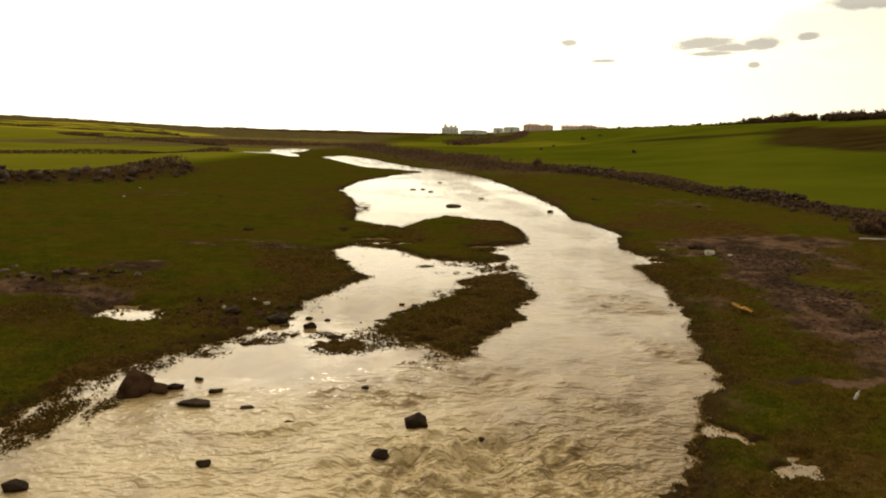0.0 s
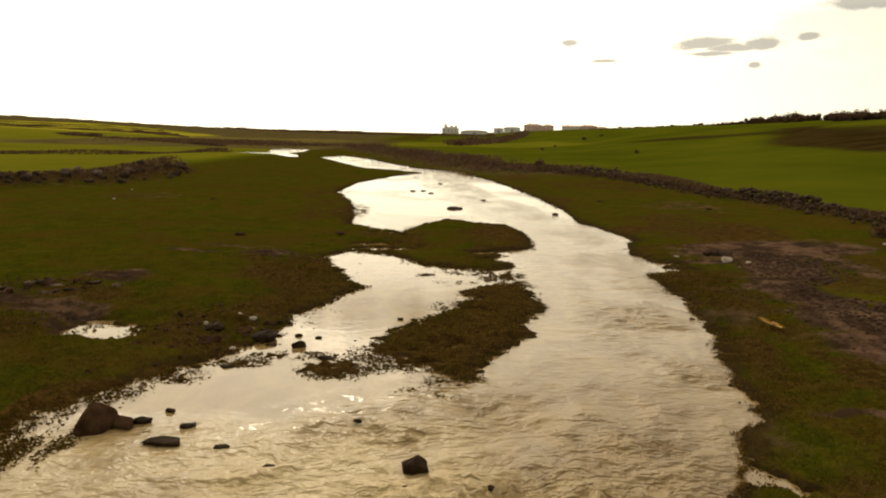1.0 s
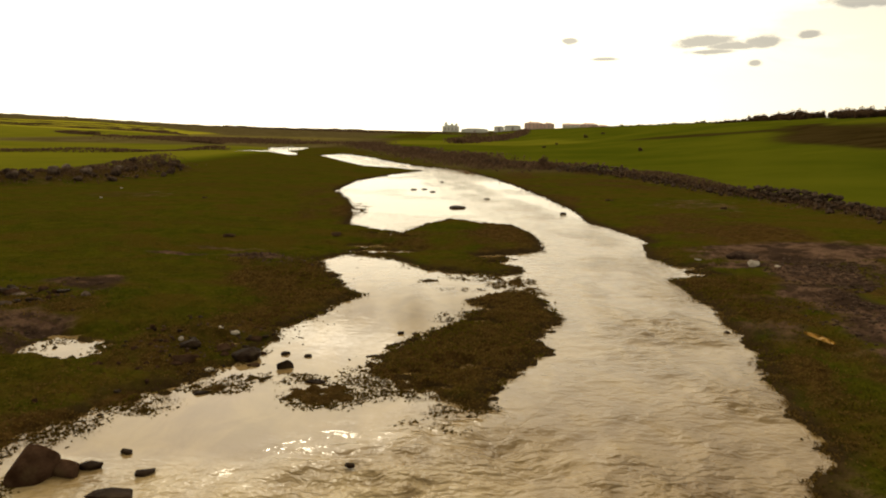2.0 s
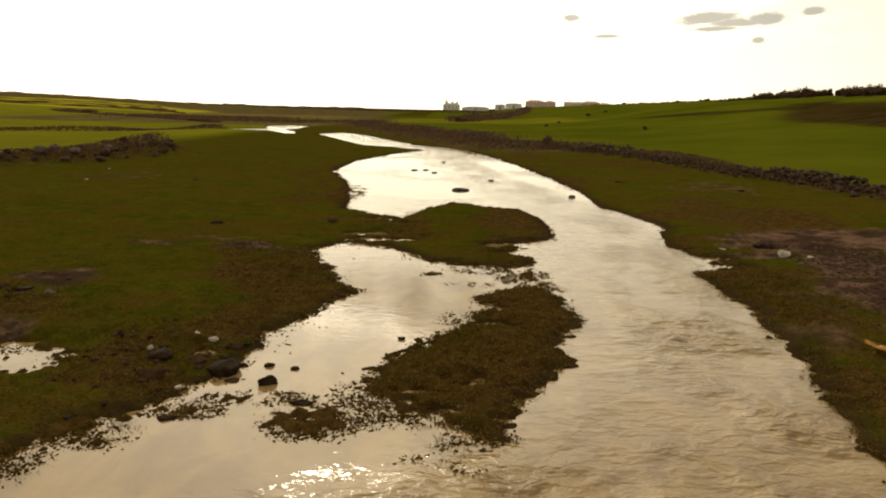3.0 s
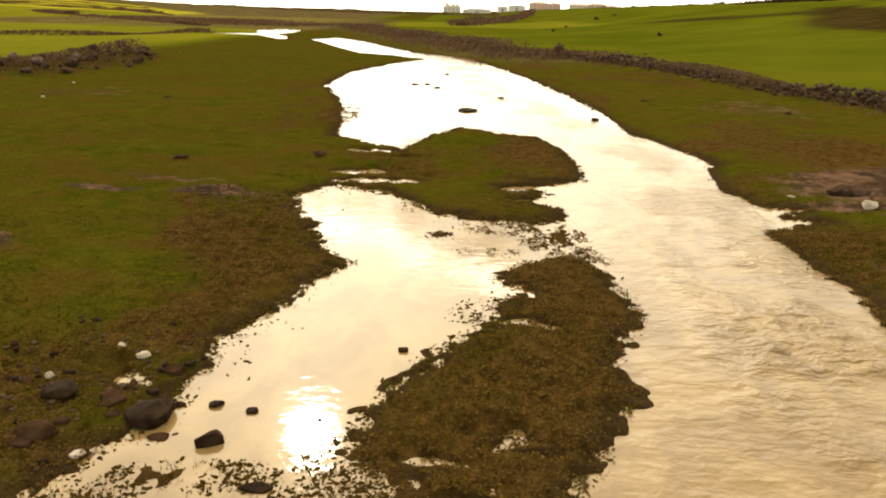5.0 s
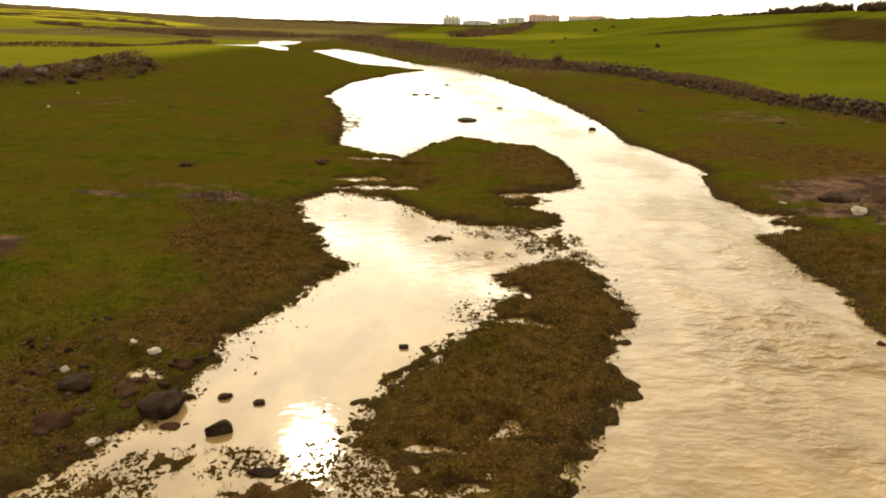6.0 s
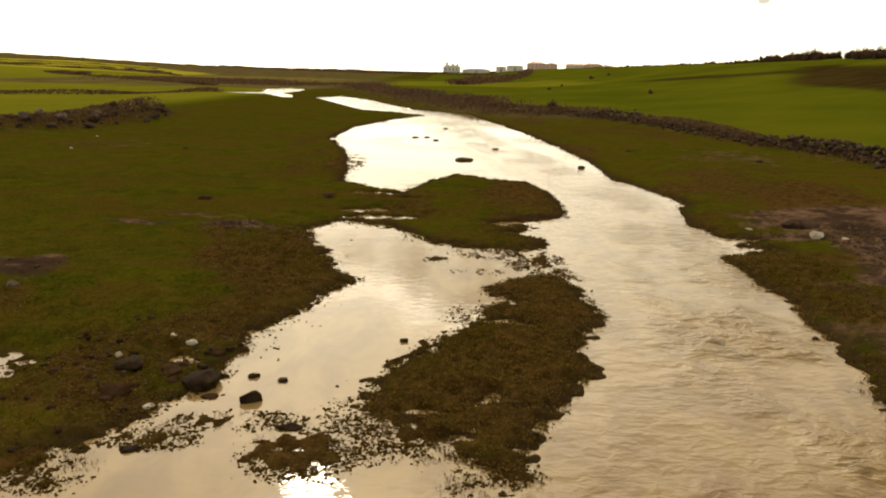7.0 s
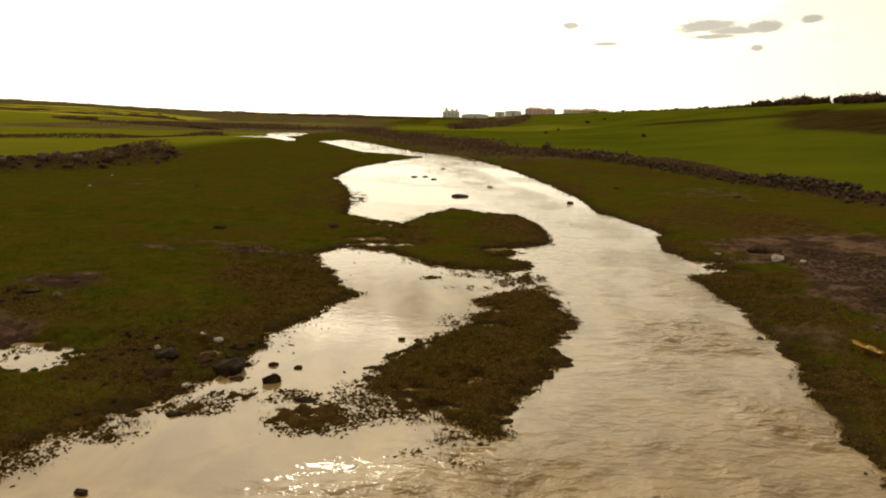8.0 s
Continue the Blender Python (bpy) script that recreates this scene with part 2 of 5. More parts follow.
# dark peaty turf: centre, half widths, amount
PEAT = [(0.6, 15.2, 1.9, 3.6, 1.0), (1.5, 18.5, 0.9, 1.4, 0.9), (-4.6, 22.2, 1.5, 1.1, 0.95), (-3.9, 19.6, 1.4, 2.6, 0.9), (-4.4, 14.6, 1.5, 1.6, 0.95), (-3.9, 16.5, 0.9, 1.4, 0.8), (6.9, 18.5, 1.2, 2.8, 0.9),
        (5.6, 12.0, 0.8, 1.8, 0.7), (4.4, 8.0, 1.2, 1.5, 0.8), (1.6, 23.0, 1.2, 1.2, 0.6), (1.6, 28.0, 2.2, 4.2, 0.8), (-1.4, 26.6, 2.2, 2.2, 0.6), (-6.5, 12.5, 1.2, 1.5, 0.4), (7.6, 24.5, 1.2, 2.0, 0.6), (-7.0, 9.0, 1.2, 1.5, 0.3), (-9.4, 16.4, 2.2, 1.5, 0.7), (-8.6, 13.8, 1.3, 0.9, 0.6), (7.4, 11.6, 1.2, 1.3, 0.5), (5.4, 9.3, 1.0, 1.0, 0.5), (11.0, 28.5, 2.0, 1.6, 0.45), (-6.3, 38.0, 1.1, 6.0, 0.7), (-8.0, 47.0, 1.2, 5.0, 0.6), (6.6, 15.0, 1.1, 1.6, 0.6), (4.2, 8.4, 0.9, 0.6, 0.9), (4.9, 10.6, 0.5, 1.0, 0.9), (5.6, 13.6, 0.5, 1.4, 0.9), (6.4, 16.6, 0.7, 1.6, 0.95), (6.7, 19.6, 0.9, 1.6, 0.95)]


def inside_distance(outline, x, y):
    """Signed distance to an outline, positive inside, on arrays."""
    best = np.full(x.shape, 1e12)
    inside = np.zeros(x.shape, bool)
    for (ax, ay), (bx, by) in zip(outline, outline[1:] + outline[:1]):
        dx, dy = bx - ax, by - ay
        t = np.clip(((x - ax) * dx + (y - ay) * dy) / (dx * dx + dy * dy), 0, 1)
        best = np.minimum(best, (x - ax - t * dx) ** 2 + (y - ay - t * dy) ** 2)
        if ay != by:
            inside ^= ((ay > y) != (by > y)) & (x < (bx - ax) * (y - ay) / (by - ay) + ax)
    return np.sqrt(best) * np.where(inside, 1, -1)


def blobs(spots, x, y):
    total = np.zeros(x.shape)
    for cx, cy, rx, ry, amount in spots:
        total = np.maximum(total, amount * np.exp(-0.7 * (((x - cx) / rx) ** 2 + ((y - cy) / ry) ** 2) ** 2))
    return total


def peaty(x, y):
    """How far the turf is peat, patchy everywhere but on the island."""
    px, py = x + 0.7 * fbm(x * 0.8, y * 0.8, 3, 27), y + 0.7 * fbm(x * 0.8, y * 0.8, 3, 29)
    patch = smooth((fbm(x * 0.6, y * 0.5, 4, 141) + 0.5) / 0.8)
    return np.maximum(blobs(PEAT[:2], px, py) * (0.7 + 0.3 * patch), blobs(PEAT[2:], px, py) * (0.4 + 0.6 * patch))


def shore(x, y):
    """Distance inland from the water's edge, negative in the water."""
    grow = np.clip(y / 25.0, 1.0, 6.0)
    wx = x + 0.10 * wobble(x * 1.9 / grow, y * 1.9 / grow, 3) * grow + 0.05 * wobble(x * 6.5, y * 6.5, 4)
    wy = y + 0.10 * wobble(x * 1.9 / grow, y * 1.9 / grow, 5) * grow + 0.05 * wobble(x * 6.5, y * 6.5, 6)
    wy = wy + 0.4 * wobble(x * 1.2, y * 2.4, 7) * smooth((y - 21) / 6) * (1 - smooth((y - 36) / 10)) * smooth((4.0 - x) / 1.5)
    d = np.maximum(inside_distance(LEFT_NEAR + LEFT_FAR, wx, wy), inside_distance(RIGHT, wx, wy))
    return np.maximum(d, inside_distance(ISLAND, wx, wy))


def hills(x, y):
    """The lie of the land away from the stream."""
    floor = 4.0 * smooth((y - 180) / 900) * 0.95
    right = 8.7 * smooth((x - 16 - 0.02 * np.maximum(y, 0)) / 92) ** 0.9 * smooth((y + 200) / 200)
    left = 13.0 * smooth((-x - 130) / 340) * (1 - smooth((y - 620) / 420))
    knoll = 1.0 * smooth((-x - 30) / 120)
    return floor * (1 - smooth((x - 16) / 92)) + right + left + knoll + 0.25 * fbm(x / 23.0, y / 23.0, 3, 40) * smooth((np.abs(x) - 8) / 30)


STREAM = [(-0.5, -40), (0.2, 0), (0.8, 6), (2.2, 10), (3.4, 13), (3.9, 17), (4.2, 21), (4.8, 25), (4.8, 30), (3.5, 36), (1.8, 44), (0.0, 58), (-1.0, 72), (-9, 85), (-20, 112), (-33, 140)]
RIGHT_WALL = [(20.2, 25), (19.1, 29.4), (18.5, 34), (18.2, 39), (16.9, 44), (15.9, 52), (14.2, 62), (9.8, 70), (4.8, 79), (-2, 106), (-11, 140)]
LEFT_HEAP = [(-40, 40.5), (-29, 45), (-26, 46.5), (-24.2, 50), (-23.4, 55), (-23, 60)]


def line_distance(path, x, y):
    best = np.full(x.shape, 1e9)
    for (ax, ay), (bx, by) in zip(path, path[1:]):
        dx, dy = bx - ax, by - ay
        t = np.clip(((x - ax) * dx + (y - ay) * dy) / (dx * dx + dy * dy), 0, 1)
        best = np.minimum(best, np.hypot(x - ax - t * dx, y - ay - t * dy))
    return best


def terrain(x, y):
    """Height, inland distance and mud of the ground, on arrays."""
    d = shore(x, y)
    near = 1 - smooth((np.hypot(x, y - 8) - 40) / 60)
    inland = np.maximum(d, 0)
    z = 0.11 * (1 - np.exp(-inland / 0.22)) + 0.22 * smooth(inland / 7.0)
    wet = np.minimum(d, 0)
    z = z - 0.045 * smooth(-wet / 0.3) - 0.4 * (1 - np.exp(np.minimum(wet + 0.25, 0) / 0.4))
    calm = smooth((line_distance(STREAM, x, y) - 1.6) / 1.2)
    reach = np.clip(y / 18.0, 1.0, 2.2)
    fringe = np.exp(-(d / (0.3 * reach)) ** 2) * (0.5 + 0.5 * calm)
    z = z + fringe * (0.05 * wobble(x * 4.2 / reach, y * 4.2 / reach, 13) + 0.055 * wobble(x * 9.0, y * 9.0, 14) - 0.008)
    marsh = blobs(MARSH, x, y)
    lumps = wobble(x * 4.0, y * 4.0, 11) * 0.5 + wobble(x * 9.5, y * 9.5, 12) * 0.7
    z = np.where(d < 0.05, np.maximum(z, np.where(marsh > 0.02, -0.07 + 0.042 * np.clip(marsh / 0.14, 0, 2.3) + 0.05 * lumps + 0.03 * wobble(x * 17.0, y * 17.0, 15), -1)), z)
    mud = blobs(MUD, x + 0.5 * fbm(x * 0.9, y * 0.9, 3, 21), y + 0.5 * fbm(x * 0.9, y * 0.9, 3, 25))
    mud = mud * (1 - blobs(LUSH, x + 0.4 * fbm(x, y, 3, 22), y + 0.4 * fbm(x, y, 3, 23)))
    shaggy = blobs(PEAT, x, y)
    rough = 0.35 + 0.65 * np.clip(mud + 0.4, 0, 1) + 0.9 * shaggy
    z = z + near * (d > 0) * smooth(inland / 0.25) * rough * (0.035 * fbm(x * 2.2, y * 2.2, 3, 31) + 0.022 * wobble(x * 8.0, y * 8.0, 35) + 0.012 * wobble(x * 17.0, y * 17.0, 36))
    pool = blobs(PUDDLES, x + 0.2 * wobble(x * 3, y * 3, 51), y + 0.2 * wobble(x * 3, y * 3, 52))
    shelf = blobs([(cx, cy, rx * 1.9, ry * 1.9, a) for cx, cy, rx, ry, a in PUDDLES], x + 0.3 * wobble(x * 2, y * 2, 55), y + 0.3 * wobble(x * 2, y * 2, 56))
    z = z * (1 - shelf) + shelf * np.minimum(z, 0.025 + 0.05 * wobble(x * 5.0, y * 5.0, 57) + 0.03 * wobble(x * 9.0, y * 9.0, 58))
    pool = smooth(pool * (1.0 + 0.6 * wobble(x * 4.0, y * 4.0, 59) + 0.7 * wobble(x * 9.0, y * 9.0, 53)))
    z = z * (1 - pool) + pool * (-0.07 + 0.05 * wobble(x * 7.0, y * 7.0, 54))
    heap, wall = line_distance(LEFT_HEAP, x, y), line_distance(RIGHT_WALL, x, y)
    z = z + 0.75 * np.exp(-(heap / 1.5) ** 2) + 0.22 * np.exp(-(wall / 0.9) ** 2)
    mud = np.maximum(mud, np.maximum(0.45 * np.exp(-(heap / 2.2) ** 2), 0.35 * np.exp(-(wall / 1.3) ** 2)))
    return z + hills(x, y) * smooth(inland / 12.0), d, mud


def ground_at(x, y):
    return float(terrain(np.array([float(x)]), np.array([float(y)]))[0][0])


# ---------------------------------------------------------------- materials
def material(name):
    m = bpy.data.materials.new(name)
    m.use_nodes = True
    return m, Nodes(m.node_tree)


def finish(n, colour, rough, bump=None, strength=0.5, distance=0.02, **more):
    links = {"Base Color": colour, "Roughness": rough}
    if not isinstance(colour, bpy.types.NodeSocket):
        links["Base Color"] = (*colour, 1.0)
    if bump is not None:
        links["Normal"] = n.add("ShaderNodeBump", {"Height": bump, "Strength": strength, "Distance": distance}).outputs[0]
    links.update(more)
    if rough is None:   # dry, matt surfaces: earth and leaves
        shader = n.add("ShaderNodeBsdfDiffuse", {"Color": links["Base Color"], "Roughness": 0.6})
        if bump is not None:
            n.tree.links.new(links["Normal"], shader.inputs["Normal"])
    else:
        shader = n.add("ShaderNodeBsdfPrincipled", links)
    n.add("ShaderNodeOutputMaterial", {"Surface": shader.outputs[0]})


def ground_material():
    m, n = material("meadow")
    p = n.add("ShaderNodeTexCoord").outputs["Object"]
    mud = n.add("ShaderNodeAttribute", attribute_name="mud").outputs["Fac"]
    wet = n.add("ShaderNodeAttribute", attribute_name="wet").outputs["Fac"]
    yellow = n.add("ShaderNodeAttribute", attribute_name="yellow").outputs["Fac"]
    field = n.add("ShaderNodeAttribute", attribute_name="field").outputs["Fac"]
    heath = n.add("ShaderNodeAttribute", attribute_name="heath").outputs["Fac"]
    plough = n.add("ShaderNodeAttribute", attribute_name="plough").outputs["Fac"]
    big, mid, fine = n.noise(n.scaled(p, 1.0, 1.6, 1.0), 0.3, 6.0, 0.7, 0.8), n.noise(p, 1.7, 5.0, 0.65), n.noise(p, 14.0, 4.0, 0.7)
    grass = n.mix(n.ramp(mid, 0.3, 0.7), (0.03231, 0.0396, 0.001408), (0.06653, 0.05984, 0.00308))
    grass = n.mix(n.ramp(big, 0.42, 0.62), grass, (0.06688, 0.044, 0.00528))
    grass = n.mix(n.math("MULTIPLY", n.ramp(n.noise(n.scaled(p, 0.6, 1.3, 1.0), 0.16, 6.0, 0.72, 0.5), 0.52, 0.68), 0.7), grass, (0.05456, 0.0352, 0.00528))
    crop = n.mix(n.ramp(n.noise(p, 0.06, 5.0, 0.6), 0.3, 0.7), (0.057, 0.071, 0.0024), (0.098, 0.103, 0.005))
    peat = n.add("ShaderNodeAttribute", attribute_name="peat").outputs["Fac"]
    grass = n.mix(field, grass, crop)
    grass = n.mix(yellow, grass, n.mix(n.ramp(n.noise(p, 0.05, 3.0), 0.3, 0.7), (0.42, 0.35, 0.026), (0.26, 0.245, 0.018)))
    grass = n.mix(n.math("MULTIPLY", n.ramp(fine, 0.4, 0.75), 0.35), grass, (0.1295, 0.1036, 0.0222))
    soil = n.mix(n.ramp(mid, 0.3, 0.65), (0.058, 0.031, 0.019), (0.175, 0.102, 0.066))
    soil = n.mix(n.math("MULTIPLY", n.ramp(fine, 0.45, 0.7), 0.5), soil, (0.05632, 0.04576, 0.00968))
    soil = n.mix(n.math("MULTIPLY", n.ramp(n.noise(p, 0.7, 5.0, 0.7), 0.45, 0.58), 0.8), soil, (0.02992, 0.01848, 0.01232))
    bare = n.ramp(n.math("ADD", mud, n.math("MULTIPLY", n.math("SUBTRACT", mid, 0.5), 1.3)), 0.15, 0.7)
    colour = n.mix(bare, grass, soil)
    turf = n.mix(n.ramp(n.noise(p, 5.0, 5.0, 0.7), 0.35, 0.65), (0.041, 0.021, 0.005), (0.095, 0.053, 0.0135))
    turf = n.mix(n.math("MULTIPLY", n.ramp(mid, 0.5, 0.75), 0.7), turf, (0.04928, 0.044, 0.00484))
    speck = n.noise(p, 24.0, 3.0, 0.75)
    turf = n.mix(n.math("MULTIPLY", n.ramp(speck, 0.55, 0.75), 0.6), turf, (0.2, 0.145, 0.07))
    turf = n.mix(n.math("MULTIPLY", n.ramp(speck, 0.48, 0.32), 0.45), turf, (0.03, 0.018, 0.006))
    uneven = n.math("ADD", n.math("MULTIPLY", n.math("SUBTRACT", mid, 0.5), 0.9), n.math("MULTIPLY", n.math("SUBTRACT", big, 0.5), 0.7))
    colour = n.mix(n.ramp(n.math("ADD", peat, uneven), 0.2, 0.8), colour, turf)
    colour = n.mix(heath, colour, n.mix(n.ramp(n.noise(p, 0.12, 5.0, 0.7), 0.35, 0.65), (0.07, 0.046, 0.02), (0.14, 0.1, 0.045)))
    colour = n.mix(n.math("MULTIPLY", plough, 0.9), colour, n.mix(n.ramp(n.noise(n.scaled(p, 0.4, 1.0, 1.0), 0.35, 6.0, 0.7), 0.35, 0.65), (0.02, 0.0095, 0.004), (0.05, 0.029, 0.011)))
    colour = n.mix(n.ramp(n.math("ADD", wet, n.math("MULTIPLY", n.math("SUBTRACT", mid, 0.5), 0.7)), 0.3, 0.85), colour, (0.0444, 0.02775, 0.0111))
    finish(n, colour, None, n.math("ADD", fine, n.math("MULTIPLY", n.noise(p, 45.0, 3.0, 0.7), 0.5)), 0.8, 0.04)
    return m


def water_material():
    m, n = material("silty_water")
    p = n.add("ShaderNodeTexCoord").outputs["Object"]
    flow = n.add("ShaderNodeAttribute", attribute_name="flow").outputs["Fac"]
    silt = n.mix(n.ramp(n.noise(n.scaled(p, 1.0, 0.6, 1.0), 1.4, 4.0, 0.55, 0.6), 0.3, 0.7), (0.172, 0.108, 0.043), (0.255, 0.17, 0.07))
    froth = n.math("MULTIPLY", n.ramp(n.noise(p, 3.2, 4.0, 0.65, 0.6), 0.28, 0.56), n.add("ShaderNodeAttribute", attribute_name="foam").outputs["Fac"])
    silt = n.mix(n.math("MULTIPLY", froth, 0.7), silt, (0.5, 0.37, 0.18))
    shoal = n.add("ShaderNodeAttribute", attribute_name="shoal").outputs["Fac"]
    silt = n.mix(n.math("MULTIPLY", shoal, n.ramp(n.noise(p, 1.1, 5.0, 0.6, 0.5), 0.25, 0.6)), silt, (0.46, 0.35, 0.18))
    ripples = n.add("ShaderNodeAttribute", attribute_name="ripples").outputs["Fac"]
    long = n.noise(n.scaled(p, 0.75, 1.15, 1.0), 2.0, 2.0, 0.5, 0.5)
    small = n.noise(n.scaled(p, 0.7, 1.2, 1.0), 5.5, 2.0, 0.5, 0.5)
    height = n.math("ADD", n.math("ADD", long, n.math("MULTIPLY", small, 0.75)), n.math("MULTIPLY", n.noise(n.scaled(p, 0.7, 1.0, 1.0), 13.0, 2.0, 0.5, 0.4), 0.32))
    height = n.math("MULTIPLY", height, n.math("ADD", ripples, 0.01))
    rough = n.math("ADD", n.math("MINIMUM", n.math("MULTIPLY", flow, 0.48), 0.3), 0.05)
    finish(n, silt, rough, height, 1.0, 0.25, IOR=1.33)
    return m


def stone_material(name, dark, light, lichen=0.3, damp=0.0):
    m, n = material(name)
    p = n.add("ShaderNodeTexCoord").outputs["Object"]
    tone = n.add("ShaderNodeObjectInfo").outputs["Random"]
    island = n.add("ShaderNodeNewGeometry").outputs["Random Per Island"]
    mid, fine = n.noise(p, 5.0, 6.0, 0.65), n.noise(p, 38.0, 4.0, 0.7)
    colour = n.mix(n.ramp(mid, 0.3, 0.7), dark, light)
    colour = n.mix(n.math("MULTIPLY", n.math("ADD", tone, island), 0.25), colour, [c * 0.45 for c in dark])
    colour = n.mix(n.math("MULTIPLY", n.ramp(n.noise(p, 2.4, 5.0), 0.55, 0.7), lichen), colour, (0.09, 0.085, 0.03))
    finish(n, colour, 0.75 if damp else None, n.math("ADD", mid, n.math("MULTIPLY", fine, 0.4)), 0.7, 0.05, **{"Specular IOR Level": damp})
    return m


def leaf_material(name, a, b, through=0.35):
    m, n = material(name)
    island = n.add("ShaderNodeNewGeometry").outputs["Random Per Island"]
    p = n.add("ShaderNodeTexCoord").outputs["Object"]
    colour = n.mix(n.math("MULTIPLY", n.math("ADD", island, n.noise(p, 0.9, 4.0)), 0.6), a, b)
    face = n.add("ShaderNodeBsdfDiffuse", {"Color": colour, "Roughness": 0.5})
    lit = n.add("ShaderNodeBsdfTranslucent", {"Color": colour})
    both = n.add("ShaderNodeMixShader", {0: through, 1: face.outputs[0], 2: lit.outputs[0]})
    n.add("ShaderNodeOutputMaterial", {"Surface": both.outputs[0]})
    return m


def plain_material(name, colour, rough=0.8, scale=0.6, vary=0.25):
    m, n = material(name)
    p = n.add("ShaderNodeTexCoord").outputs["Object"]
    f = n.noise(p, scale, 5.0, 0.65)
    finish(n, n.mix(n.ramp(f, 0.3, 0.75), colour, [c * (1 - vary) for c in colour]), rough, n.noise(p, scale * 12, 3.0), 0.25, 0.02)
    return m


MEADOW = ground_material()
WATER = water_material()
WALL_STONE = stone_material("dry_wall_stone", (0.034, 0.022, 0.015), (0.175, 0.12, 0.086))
FIELD_STONE = stone_material("field_stone", (0.09, 0.062, 0.046), (0.28, 0.21, 0.16), 0.2)
PALE_STONE = stone_material("pale_stone", (0.45, 0.38, 0.29), (0.72, 0.64, 0.53), 0.1)
DARK_STONE = stone_material("wet_basalt", (0.016, 0.009, 0.005), (0.045, 0.027, 0.015), 0.1, 0.03)
BROWN_STONE = stone_material("brown_boulder", (0.038, 0.019, 0.01), (0.1, 0.056, 0.033), 0.2)
CLOD = stone_material("dry_clod", (0.04, 0.025, 0.018), (0.14, 0.088, 0.062), 0.15)
GRASS = leaf_material("grass_blade", (0.0315, 0.0369, 0.0027), (0.0864, 0.072, 0.0081))
SEDGE = leaf_material("marsh_sedge", (0.03915, 0.02192, 0.003445), (0.1253, 0.0783, 0.0155), 0.5)
TURF_LEAF = leaf_material("turf_leaf", (0.06656, 0.03602, 0.008456), (0.1644, 0.1018, 0.02642))
MOSS_LEAF = leaf_material("moss_leaf", (0.04698, 0.03758, 0.00274), (0.1096, 0.08613, 0.00877))
SCRUB = leaf_material("scrub_leaf", (0.05, 0.029, 0.015), (0.15, 0.092, 0.054))
BARK = plain_material("bark", (0.07, 0.05, 0.035), 0.9, 6.0, 0.5)
# village walls and panes are paled: distance haze is put into their colours
HAZED_RED_PLASTER = plain_material("hazed_red_plaster", (0.78, 0.55, 0.46), 0.85, 0.2)
HAZED_CREAM_PLASTER = plain_material("hazed_cream_plaster", (0.82, 0.76, 0.66), 0.85, 0.2)
HAZED_WHITE_PLASTER = plain_material("hazed_white_plaster", (0.78, 0.76, 0.72), 0.8, 0.2)
HAZED_GREY_STONE = plain_material("hazed_grey_ashlar", (0.74, 0.73, 0.66), 0.85, 0.3)
ROOF_TILE = plain_material("roof_tile", (0.6, 0.4, 0.32), 0.85, 0.5, 0.35)
GLASS_HAZED = plain_material("hazed_window", (0.36, 0.3, 0.28), 0.3, 1.0)
YELLOW_PLASTIC = plain_material("yellow_plastic", (0.72, 0.4, 0.04), 0.45, 8.0)
WHITE_PLASTIC = plain_material("white_plastic", (0.5, 0.5, 0.47), 0.6, 8.0)
GREY_WOOD = plain_material("weathered_wood", (0.4, 0.36, 0.3), 0.85, 9.0, 0.4)


# ---------------------------------------------------------------- mesh helpers
def mesh_object(name, verts, faces, mat, parent=None, label="", smoothed=True):
    me = bpy.data.meshes.new(name)
    me.from_pydata(np.asarray(verts, float).reshape(-1, 3).tolist() if isinstance(verts, np.ndarray) else verts, [], faces.tolist() if isinstance(faces, np.ndarray) else faces)
    me.materials.append(mat)
    if smoothed:
        me.polygons.foreach_set("use_smooth", [True] * len(me.polygons))
    me.update()
    ob = new(name, me)
    if parent:
        ob.parent = parent
    if label:
        ob["label"] = label
    return ob


def part(name, bm, mat, parent=None, label="", smoothed=False):
    me = bpy.data.meshes.new(name)
    bm.to_mesh(me)
    bm.free()
    me.materials.append(mat)
    if smoothed:
        me.polygons.foreach_set("use_smooth", [True] * len(me.polygons))
    ob = new(name, me)
    if parent:
        ob.parent = parent
    if label:
        ob["label"] = label
    return ob


def box(bm, x0, x1, y0, y1, z0, z1):
    bmesh.ops.create_cube(bm, size=1.0, matrix=Matrix.Translation(((x0 + x1) / 2, (y0 + y1) / 2, (z0 + z1) / 2)) @ Matrix.Diagonal((x1 - x0, y1 - y0, z1 - z0, 1)))


